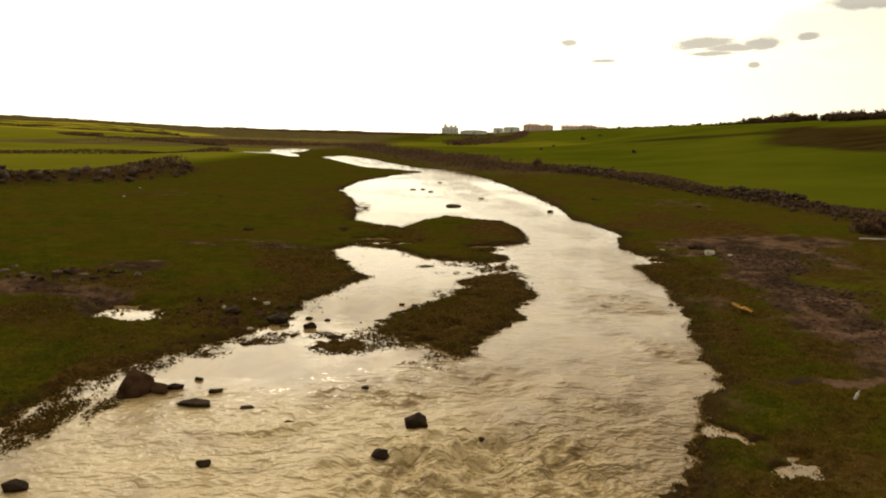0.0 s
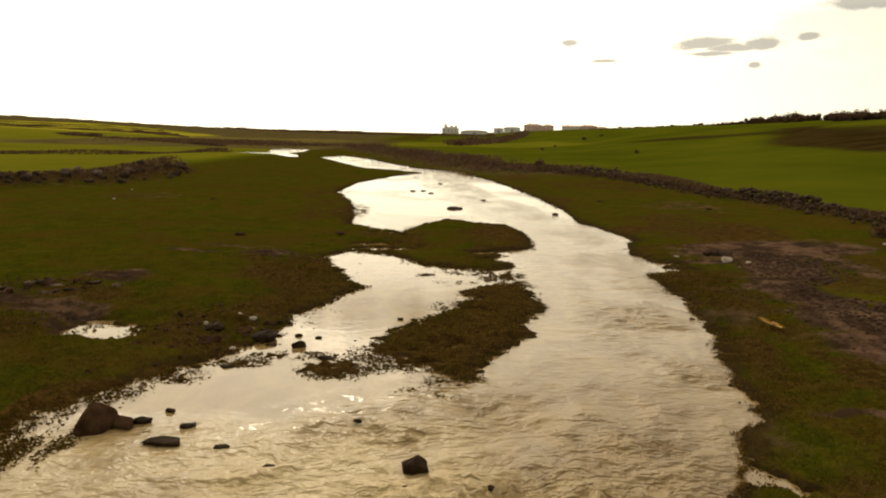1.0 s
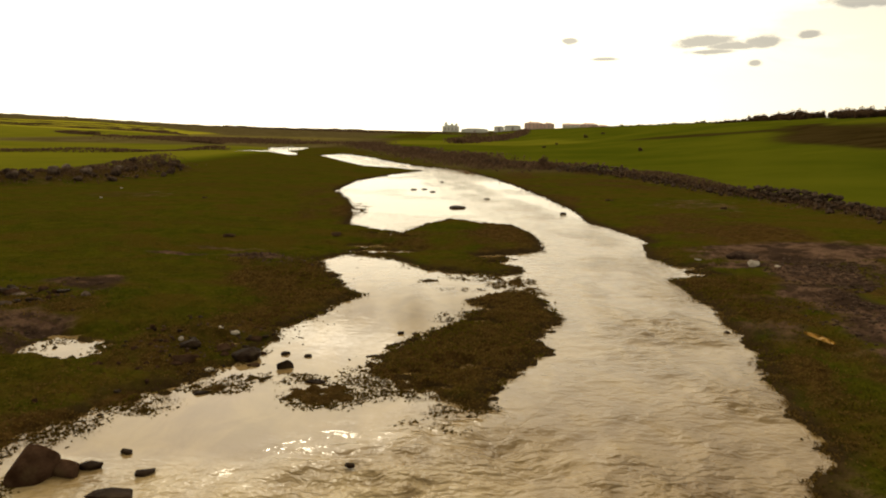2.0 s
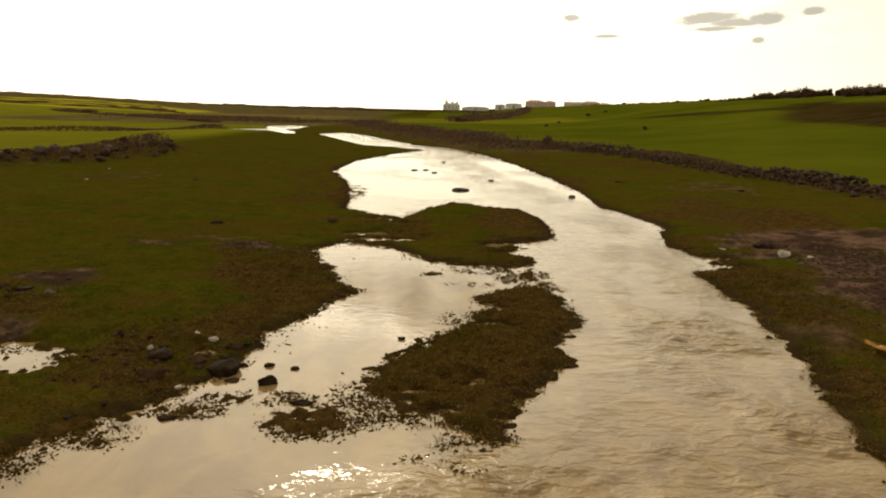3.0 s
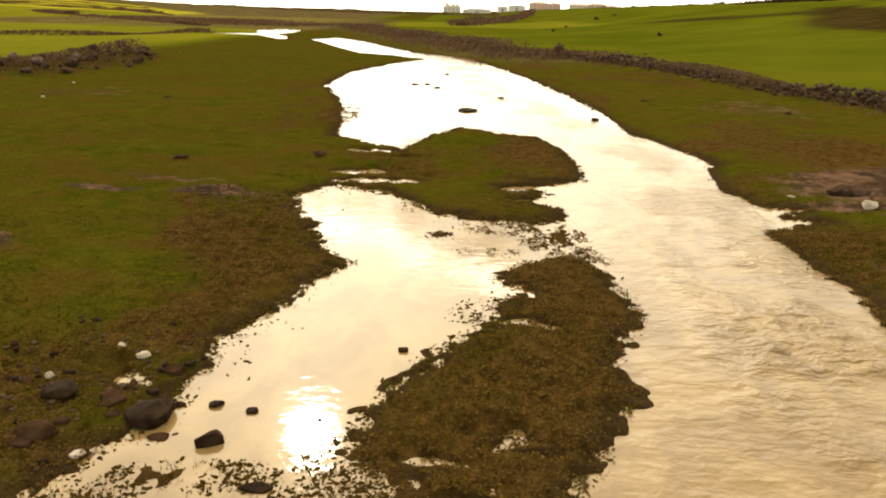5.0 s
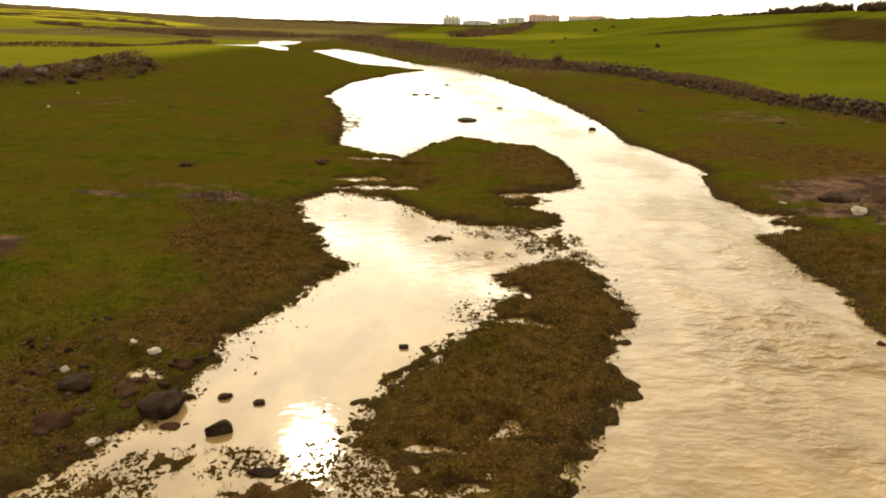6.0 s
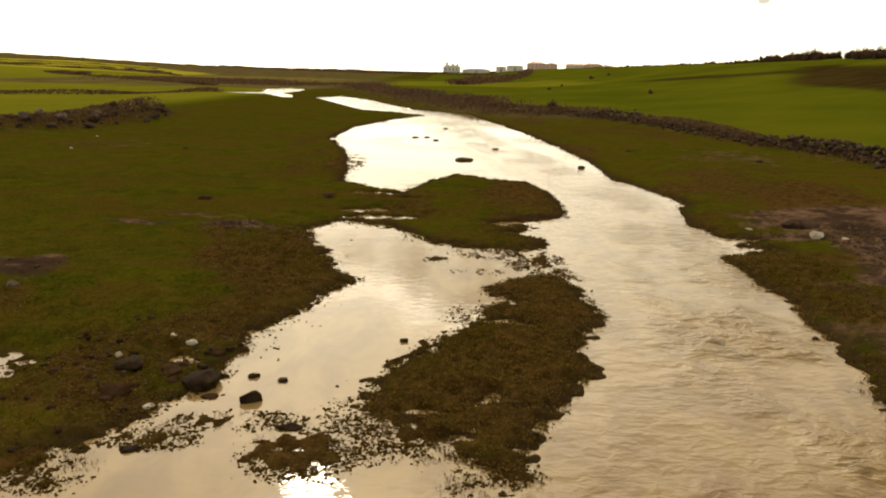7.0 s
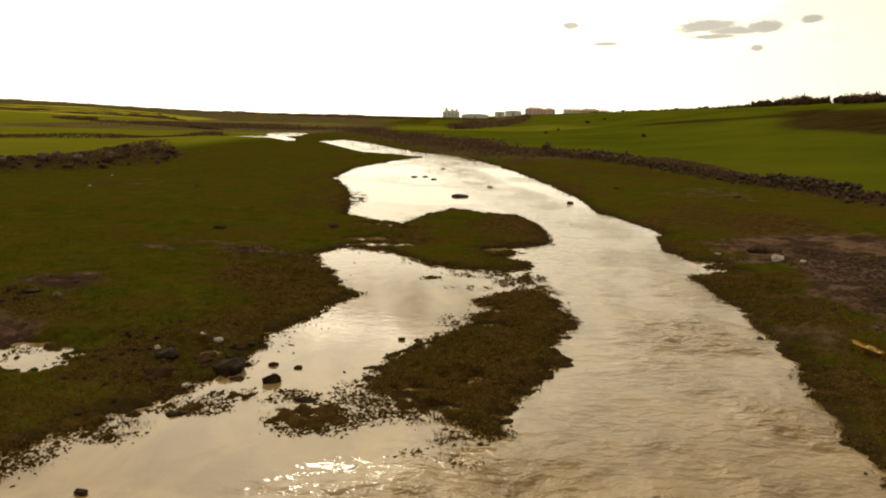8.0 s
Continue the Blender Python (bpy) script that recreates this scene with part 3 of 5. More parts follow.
def stone_shape(seed, sub=2, size=(1, 1, 1), rough=0.25):
    """A bmesh of an angular worn stone about size across: a hull of random points, its edges broken."""
    rnd = random.Random(seed)
    bm = bmesh.new()
    for _ in range(11 + 5 * sub):
        v = Vector((rnd.gauss(0, 1), rnd.gauss(0, 1), rnd.gauss(0, 1))).normalized()
        big = max(abs(v.x), abs(v.y), abs(v.z))
        v = v * (0.5 * (1 - rough * rnd.random()) * (0.6 + 0.4 / big))
        bm.verts.new((v.x * size[0], v.y * size[1], v.z * size[2]))
    hull = bmesh.ops.convex_hull(bm, input=bm.verts[:])
    loose_verts = [g for g in hull["geom_interior"] + hull["geom_unused"] if isinstance(g, bmesh.types.BMVert)]
    bmesh.ops.delete(bm, geom=list(set(loose_verts)), context="VERTS")
    if sub > 1:
        bmesh.ops.bevel(bm, geom=bm.edges[:], offset=0.05 * min(size), segments=1, affect="EDGES", clamp_overlap=True)
    if sub > 2:
        bmesh.ops.subdivide_edges(bm, edges=bm.edges[:], cuts=1, use_grid_fill=True)
        off = Vector((rnd.uniform(0, 50), rnd.uniform(0, 50), rnd.uniform(0, 50)))
        bmesh.ops.smooth_vert(bm, verts=bm.verts[:], factor=0.5, use_axis_x=True, use_axis_y=True, use_axis_z=True)
        for v in bm.verts:
            v.co += v.co * 0.2 * noise.noise(v.co * (2.6 / max(size)) + off)
    bmesh.ops.triangulate(bm, faces=bm.faces[:])
    bm.normal_update()
    return bm


# ---------------------------------------------------------------- ground
def steps(fine_from, fine_to, fine, low, high, growth):
    """Coordinates that are fine in the middle and widen outwards."""
    mid = list(np.arange(fine_from, fine_to + fine / 2, fine))
    out, s = [], fine
    v = fine_to
    while v < high:
        s *= growth
        v += s
        out.append(v)
    back, s = [], fine
    v = fine_from
    while v > low:
        s *= growth
        v -= s
        back.append(v)
    return np.array(back[::-1] + mid + out)


def grid_faces(nx, ny):
    i = np.arange(nx * ny).reshape(ny, nx)
    return np.stack([i[:-1, :-1], i[:-1, 1:], i[1:, 1:], i[1:, :-1]], -1).reshape(-1, 4)


def in_box(x, y, x0, x1, y0, y1, soft):
    return smooth((x - x0) / soft + 0.5) * smooth((x1 - x) / soft + 0.5) * smooth((y - y0) / soft + 0.5) * smooth((y1 - y) / soft + 0.5)


GX = steps(-7.5, 8.5, 0.05, -3500, 3500, 1.036)
GY = steps(5.5, 33.0, 0.055, -120, 4300, 1.025)
gx, gy = [a.ravel() for a in np.meshgrid(GX, GY)]
gz, gd, gm = terrain(gx, gy)
ground = mesh_object("ground", np.stack([gx, gy, gz], 1), grid_faces(len(GX), len(GY)), MEADOW)
FIELDS = [a.reshape(len(GY), len(GX)) for a in (gz, gd, gm)]


def on_ground(x, y):
    """Height, inland distance and mud at places on the finished ground sheet."""
    x, y = np.asarray(x, float), np.asarray(y, float)
    i = np.clip(np.searchsorted(GX, x) - 1, 0, len(GX) - 2)
    j = np.clip(np.searchsorted(GY, y) - 1, 0, len(GY) - 2)
    a, b = (x - GX[i]) / (GX[i + 1] - GX[i]), (y - GY[j]) / (GY[j + 1] - GY[j])
    return [(f[j, i] * (1 - a) + f[j, i + 1] * a) * (1 - b) + (f[j + 1, i] * (1 - a) + f[j + 1, i + 1] * a) * b for f in FIELDS]


tagged(ground, "green and brown river meadow with muddy banks and fields", "ground", kind="structure")


def mask(ob, name, values):
    a = ob.data.attributes.new(name, "FLOAT", "POINT")
    a.data.foreach_set("value", np.asarray(values, np.float32))


mask(ground, "mud", gm)
peat = 0.8 * np.exp(-(line_distance(LEFT_HEAP, gx, gy) / 2.2) ** 2)
peat = np.maximum.reduce([peat, peaty(gx, gy), np.clip(blobs(MARSH, gx, gy) / 0.12, 0, 0.9)])
tired = smooth((fbm(gx / 3.1, gy / 4.0, 5, 64) + 0.1) / 0.5) * (0.22 + 0.45 * smooth((gx - 3) / 4)) * (gy < 80)
wall_x = np.interp(gy, [p[1] for p in RIGHT_WALL], [p[0] for p in RIGHT_WALL])
mask(ground, "peat", np.clip((peat + tired) * (1 - 0.9 * gm) * (1 - smooth(gx - wall_x)), 0, 1))
mask(ground, "wet", (1 - 0.5 * np.clip(blobs(MARSH, gx, gy) / 0.15, 0, 1)) * np.clip(np.exp(-np.maximum(gd, 0) / 0.45) + 0.6 * smooth(blobs(PUDDLES, gx, gy) / 0.3), 0, 1))
# the strip fields on the left: four boundaries that meet at the valley's end
MEET = (-48.7, 162.8)
BEARING = (108, 112, 115, 120, 125, 130, 136)
REACH = ((0, 0, 0, 0, 40, 110, 175), (10, 20, 110, 235, 250, 272, 285), (40, 75, 241, 335, 328, 325, 330), (150, 285, 420, 475, 445, 415, 410))


def strip_reach(bearing):
    return [np.interp(bearing, BEARING, row) for row in REACH]


bearing = np.degrees(np.arctan2(gy - MEET[1], gx - MEET[0]))
away = np.hypot(gx - MEET[0], gy - MEET[1])
r0, r1, r2, r3 = strip_reach(bearing)
strip = sum(np.clip((away - a) / (b - a), 0, 1) for a, b in ((r0, r1), (r1, r2), (r2, r3), (r3, r3 + 60))) * (bearing > 60)
west = smooth((-gx - 25) / 25)
mask(ground, "yellow", west * np.where(strip <= 0, 0.0, np.where(strip < 0.9, 0.35, 1.0)) * (1 - smooth((strip - 2.95) / 0.1)) + 0.3 * smooth((-gx - 28) / 6) * smooth((gy - 50) / 8) * (strip <= 0) + 0.25 * in_box(gx, gy, -19, 40, 195, 275, 10))
mask(ground, "field", np.clip(smooth((gx - wall_x - 0.6) / 1.0) * smooth((gy - 16) / 6) + smooth((-gx - 26) / 4.0) * smooth((gy - 47 + 0.1 * gx) / 5.0), 0, 1) * (1 - smooth((gy - 600) / 300)) + 0.9 * in_box(gx, gy, -19, 30, 150, 330, 8) * (gd > 0.5) + 0.75 * blobs(LUSH[:1], gx + 0.4 * fbm(gx, gy, 3, 22), gy + 0.4 * fbm(gx, gy, 3, 23)))
patch = 9 * fbm(gx / 14.0, gy / 22.0, 5, 60)
ridge_soil = smooth((gx - 43 + patch) / 5) * smooth((77 + patch - gx) / 6) * smooth((gx - 0.462 * gy + 0.5 * patch) / 5) * smooth((gy - 50) / 8)
streak = line_distance([(50, 172), (56, 158), (62, 146), (67, 132), (70, 124)], gx, gy) + 0.4 * patch
ridge_band = 0.9 * (1 - smooth((streak - 2.5) / 5.0))
heath = west * smooth((strip - 2.95) / 0.1) * 0.85
scrubby = 0.8 * in_box(gx, gy, -110, -22, 150, 330, 16)
mask(ground, "plough", np.clip(np.maximum(ridge_soil, ridge_band), 0, 1))
far_bank = 0.9 * np.exp(-(line_distance([(11, 70), (4.8, 79), (-2, 104), (-12, 140), (-20, 170)], gx, gy) / 5.0) ** 2)
mask(ground, "heath", np.clip(np.maximum.reduce([heath, scrubby, far_bank]), 0, 1))

# ---------------------------------------------------------------- water
WX = steps(-7.0, 7.6, 0.05, -260, 60, 1.05)
WY = steps(5.0, 26.0, 0.05, -110, 230, 1.03)
wx, wy = [a.ravel() for a in np.meshgrid(WX, WY)]
run = line_distance(STREAM, wx, wy)
in_stream = smooth((0.12 - on_ground(wx, wy)[1]) / 0.15)
body = 1 - smooth((run - 1.3) / 1.5)
tongue = 1 - smooth((line_distance([(x + 0.5 * (y > 9), y) for x, y in STREAM], wx, wy) - 0.4) / 1.6)
rapid = 1 - smooth((np.hypot((wx - 0.5) / 2.0, (wy - 7.3) / 1.8) - 0.5) / 0.8)
# where the side arm shoots over the bar into the main stream
riffle = np.exp(-(line_distance([(0.6, 10.7), (-1.2, 9.7), (-2.4, 8.3), (-2.6, 6.5)], wx, wy) / 0.95) ** 2)
shallow = (1 - smooth((wy - 9.2) / 1.6)) * smooth((wx + 6.0) / 1.5) * 0.42
glitter = 0.06 * np.exp(-(((wx + 0.6) / 1.6) ** 2 + ((wy - 10.4) / 0.8) ** 2))
fade = 0.74 - 0.4 * smooth((wy - 9.5) / 5.0) - 0.26 * smooth((wy - 18) / 36)
flow = np.clip(np.maximum.reduce([body * fade, shallow, glitter, 0.5 * riffle]) + rapid * 0.6, 0, 1.3) * in_stream
uneven = smooth((fbm(wx * 0.7, wy * 0.55, 3, 85) + 0.35) / 0.6)
far_ripples = 0.05 * smooth((fbm(wx * 0.22, wy * 0.3, 4, 88) - 0.05) / 0.3) * smooth((wy - 22) / 10)
ripples = np.maximum.reduce([1.25 * tongue * fade * (0.25 + 0.75 * uneven), 0.3 * body * fade, 0.8 * shallow, glitter, 0.6 * riffle, far_ripples]) + rapid * 0.6
ripples = np.clip(ripples, 0, 1.2) * in_stream
calm_wave = 0.04 * fbm(wx * 1.5 + 0.5 * wobble(wx, wy, 80), wy * 1.4 + 0.5 * wobble(wx, wy, 81), 3, 70) + 0.014 * wobble(wx * 3.6, wy * 4.0, 74)
chop = rapid * (0.26 * (fbm(wx * 1.9, wy * 2.4, 4, 77) - 0.2) + 0.1 * (np.abs(fbm(wx * 3.4 + 5.0, wy * 3.4, 3, 79)) - 0.2))
slant = fbm(wx * 1.1 + wy * 0.4, wy * 2.7 - wx * 0.8 + 0.8 * wobble(wx * 0.9, wy * 0.9, 92), 3, 91)
chop = chop + riffle * smooth((fbm(wx * 0.9, wy * 0.9, 3, 93) + 0.5) / 0.6) * (0.17 * slant - 0.02)
bend = 0.7 * fbm(wx * 0.8, wy * 0.6, 2, 83)
short = fbm(wx * 1.15 + wy * 0.3 + bend, wy * 2.7 - wx * 0.55 + bend, 2, 84)
finer = fbm(wx * 2.3 - wy * 0.7 + bend, wy * 4.6 + wx * 0.9, 2, 86)
crests = 0.05 * (0.4 - np.abs(short)) + 0.022 * (0.4 - np.abs(finer))
crests = crests * uneven ** 2 * smooth((wy - 8.0) / 2.0) * (1 - smooth((wy - 13.5) / 9)) * tongue
lap = 0.075 * np.exp(-(((wx - 0.31) / 0.2) ** 2 + ((wy - 8.8) / 0.17) ** 2))   # water welling over a sunken stone
wz = (flow * calm_wave + chop + 2.0 * crests) * in_stream + lap
water = mesh_object("water", np.stack([wx, wy, wz], 1), grid_faces(len(WX), len(WY)), WATER)
mask(water, "flow", flow)
mask(water, "ripples", ripples)
mask(water, "foam", np.clip(rapid + 0.6 * riffle, 0, 1) * (1 - smooth((wy - 9.2) / 2.4)) * in_stream)
mask(water, "shoal", 0.7 * shallow / 0.42 * (1 - smooth((wx + 1.0) / 2.0)) * in_stream)   # thin water over pale sand
tagged(water, "silty pale brown stream water mirroring a bright sky", "water", kind="structure")


# ---------------------------------------------------------------- stones in and by the stream
def boulder(x, y, wide, deep, high, mat, label, turn=0.0, sink=0.25, seed=0, base=None, group="", sub=3, broken=0.3):
    """One loose stone, let a little into what it lies on."""
    ob = part("stone", stone_shape(seed, sub, (wide * 1.12, deep * 1.12, high), broken), mat, smoothed=True)
    z = ground_at(x, y) if base is None else base
    ob.matrix_world = pose(x, y, z + high * (0.3 - sink), 0, 0, turn)
    return tagged(ob, label, "stone", group)


boulder(-4.74, 10.0, 0.56, 0.46, 0.5, BROWN_STONE, "rounded brown boulder standing in shallow water", 10, 0.12, 1, 0.0, broken=0.06)
boulder(-4.42, 10.12, 0.46, 0.3, 0.26, BROWN_STONE, "low brown stone leaning against a boulder in water", -15, 0.15, 2, 0.0)
boulder(-4.16, 10.22, 0.3, 0.14, 0.12, DARK_STONE, "thin dark slab lying in shallow water", 8, 0.1, 3, 0.0)
boulder(-3.62, 9.62, 0.62, 0.34, 0.14, DARK_STONE, "flat dark wet slab in shallow water", 4, 0.2, 24, 0.0, broken=0.5)
boulder(-3.93, 10.6, 0.16, 0.12, 0.08, DARK_STONE, "small dark stone in shallow water", 0, 0.2, 5, 0.0)
boulder(-3.5, 10.1, 0.22, 0.16, 0.1, DARK_STONE, "small dark stone in shallow water", 20, 0.2, 6, 0.0)
boulder(-0.32, 8.92, 0.34, 0.3, 0.3, DARK_STONE, "dark angular rock in the rapid", 25, 0.15, 7, 0.0)
boulder(-0.42, 8.45, 0.2, 0.14, 0.16, DARK_STONE, "small pointed dark rock in the rapid", 60, 0.2, 8, 0.0)
boulder(0.31, 8.76, 0.66, 0.5, 0.22, DARK_STONE, "rounded sunken stone with water lapping over it", 0, 0.74, 57, 0.0)
boulder(-0.62, 8.2, 0.5, 0.26, 0.14, DARK_STONE, "long low rock awash below the rapid's head", 10, 0.6, 58, 0.0)
boulder(-2.86, 7.72, 0.2, 0.15, 0.12, DARK_STONE, "small dark stone in shallow water", 10, 0.2, 9, 0.0)
boulder(-4.78, 7.12, 0.32, 0.24, 0.16, DARK_STONE, "dark wet stone near the grassy edge", 0, 0.2, 10, 0.0)
boulder(-2.84, 9.5, 0.24, 0.12, 0.06, DARK_STONE, "sliver of dark rock breaking the water", 0, 0.3, 11, 0.0)
boulder(-1.2, 10.35, 0.12, 0.1, 0.07, DARK_STONE, "small dark stone in shallow water", 0, 0.2, 12, 0.0)
boulder(-2.1, 9.0, 0.16, 0.1, 0.05, DARK_STONE, "sliver of dark rock breaking the water", 12, 0.3, 13, 0.0)
boulder(0.53, 38.0, 0.85, 0.8, 0.22, DARK_STONE, "flat dark rock in midstream", 0, 0.2, 14, 0.0)
boulder(5.6, 35.8, 0.35, 0.3, 0.2, DARK_STONE, "dark rock beside the bank", 0, 0.2, 15, 0.0)
boulder(5.5, 16.0, 0.12, 0.12, 0.1, DARK_STONE, "small dark stone beside the bank", 0, 0.2, 16, 0.0)
for k, (sx, sy) in enumerate(((-2.2, 49.0), (-1.5, 49.2), (-0.9, 47.3), (-0.3, 56.2), (2.4, 43.0))):
    boulder(sx, sy, 0.5, 0.4, 0.14, DARK_STONE, "small dark rock in the far reach", 30 * k, 0.2, 17 + k, 0.0, "far stream rocks", 2)

# the stony corner by the calm pool
boulder(-3.42, 14.1, 0.58, 0.5, 0.26, DARK_STONE, "big flat dark boulder at the edge of the pool", 20, 0.2, 31, 0.05)
boulder(-4.5, 14.3, 0.36, 0.34, 0.24, DARK_STONE, "dark rounded boulder in the trampled bank", 0, 0.25, 32)
boulder(-3.98, 14.25, 0.38, 0.34, 0.22, BROWN_STONE, "brown rounded boulder in the trampled bank", 40, 0.25, 33)
boulder(-4.35, 13.62, 0.48, 0.36, 0.22, BROWN_STONE, "brown wedge-shaped stone in the wet bank", -20, 0.25, 34)
boulder(-3.55, 14.95, 0.26, 0.2, 0.13, BROWN_STONE, "small brown stone by a puddle", 0, 0.25, 35)
boulder(-4.02, 15.25, 0.17, 0.15, 0.11, PALE_STONE, "small pale stone in the trampled bank", 0, 0.25, 36)
boulder(-4.33, 15.4, 0.12, 0.1, 0.09, PALE_STONE, "small pale stone in the trampled bank", 0, 0.25, 37)
boulder(-4.8, 14.65, 0.1, 0.08, 0.13, PALE_STONE, "small upright pale stone in the bank", 0, 0.2, 38)
boulder(-3.83, 14.0, 0.16, 0.13, 0.1, BROWN_STONE, "small brown stone beside a boulder", 0, 0.25, 39)
boulder(-2.87, 14.35, 0.17, 0.13, 0.1, DARK_STONE, "small dark pointed stone in the calm pool", 15, 0.2, 40, 0.0)
boulder(-2.46, 14.24, 0.15, 0.12, 0.08, DARK_STONE, "small dark stone in the calm pool", 0, 0.2, 41, 0.0)
boulder(-2.72, 13.68, 0.32, 0.17, 0.2, DARK_STONE, "dark tilted stone in the calm pool", 25, 0.15, 142, 0.0)
boulder(-3.26, 13.75, 0.22, 0.14, 0.1, BROWN_STONE, "brown stone at the edge of the pool", 0, 0.25, 43, 0.0)
boulder(-3.88, 13.4, 0.14, 0.12, 0.08, PALE_STONE, "small pale stone in the wet grass", 0, 0.25, 44)
boulder(-4.42, 13.45, 0.2, 0.16, 0.1, BROWN_STONE, "small brown stone in the wet grass", 0, 0.25, 45)
boulder(-0.95, 15.66, 0.14, 0.12, 0.09, DARK_STONE, "small dark stone in the calm pool", 0, 0.2, 46, 0.0)
boulder(-1.72, 14.1, 0.05, 0.05, 0.04, DARK_STONE, "pebble breaking the surface of the pool", 0, 0.2, 47, 0.0, "", 2)
boulder(-2.1, 13.0, 0.32, 0.14, 0.1, DARK_STONE, "dark stone among the reeds", 5, 0.25, 48, 0.0)
boulder(-3.7, 12.5, 0.3, 0.16, 0.09, DARK_STONE, "low dark stone at the water's edge", 5, 0.3, 49, 0.0)
rnd = random.Random(5)
for k in range(60):
    boulder(-4.6 + rnd.gauss(0, 0.9), 14.3 + rnd.gauss(0, 0.8), rnd.uniform(0.07, 0.18), rnd.uniform(0.07, 0.14), rnd.uniform(0.06, 0.12), (BROWN_STONE, DARK_STONE)[k % 2],
            "small loose stone in the trampled bank", rnd.uniform(0, 360), 0.3, 60 + k, None, "bank stones", 2)

# the stony mud farther out in the meadow
for k in range(34):
    boulder(-9.6 + rnd.gauss(0, 0.8), 17.0 + rnd.gauss(0, 0.5), rnd.uniform(0.12, 0.36), rnd.uniform(0.12, 0.28), rnd.uniform(0.1, 0.22), (BROWN_STONE, DARK_STONE, FIELD_STONE)[k % 3],
            "loose field stone in trampled meadow mud", rnd.uniform(0, 360), 0.25, 160 + k, None, "meadow stones", 2)

# the right-hand bank
boulder(8.9, 22.5, 0.4, 0.3, 0.28, PALE_STONE, "pale rounded stone on the muddy bank", 20, 0.2, 90)
boulder(9.5, 22.3, 0.16, 0.12, 0.1, PALE_STONE, "small pale stone on the muddy bank", 0, 0.2, 91)
boulder(9.0, 23.6, 1.0, 0.6, 0.4, CLOD, "dark clod of earth above the bank", 0, 0.25, 92)
boulder(7.6, 23.4, 0.2, 0.14, 0.09, PALE_STONE, "flat pale stone near the spit", 0, 0.25, 93)
for k, (sx, sy) in enumerate(((-17.6, 37.6), (-19.3, 43.5))):
    boulder(sx, sy, 0.18, 0.14, 0.12, PALE_STONE, "small whitish stone lying in the grass", 40 * k, 0.2, 94 + k, None, "", 2)


def clods(name, spots, count, seed, low, high, mat, label):
    """Loose earth clods and pebbles, too many to count."""
    rnd = random.Random(seed)
    shapes = []
    for k in range(5):
        bm = stone_shape(300 + seed + k, 1, (1, 1, 0.75), 0.3)
        shapes.append((np.array([v.co[:] for v in bm.verts]), np.array([[v.index for v in f.verts] for f in bm.faces])))
        bm.free()
    px, py = [], []
    for k in range(count):
        cx, cy, rx, ry = spots[k % len(spots)]
        px.append(cx + rnd.gauss(0, 0.55) * rx)
        py.append(cy + rnd.gauss(0, 0.55) * ry)
    pz, pd, _ = on_ground(px, py)
    lush = blobs(LUSH, np.array(px), np.array(py))
    verts, faces, total = [], [], 0
    for x, y, z, d, g in zip(px, py, pz, pd, lush):
        if d < 0.1 or g > 0.35:
            continue
        v, f = rnd.choice(shapes)
        s, a = rnd.uniform(low, high) * rnd.uniform(0.6, 1.3), rnd.uniform(0, 6.28)
        turn = np.array([[math.cos(a), -math.sin(a), 0], [math.sin(a), math.cos(a), 0], [0, 0, 1]])
        verts.append((v * (s, s * rnd.uniform(0.6, 1), s * rnd.uniform(0.35, 0.7))) @ turn.T + (x, y, z + 0.12 * s))
        faces.append(f + total)
        total += len(v)
    ob = mesh_object(name, np.concatenate(verts), np.concatenate(faces), mat, smoothed=False)
    return tagged(ob, label, name, kind="stuff")


clods("clods", [(10.4, 21.0, 1.3, 2.6), (9.2, 16.2, 1.4, 2.0), (9.8, 13.0, 1.7, 1.5), (9.9, 18.5, 1.2, 2.2), (10.9, 22.0, 1.6, 1.0)], 3200, 7, 0.03, 0.13, CLOD, "broken brown clods of trampled earth")
clods("pebbles", [(-4.9, 22.4, 1.3, 0.8), (-9.2, 17.2, 1.6, 1.4), (-4.4, 14.6, 0.9, 1.2), (-7.8, 14.8, 0.8, 0.8), (-5.4, 22.9, 0.9, 0.5)], 650, 9, 0.03, 0.11, CLOD, "scattered stones and lumps of mud")


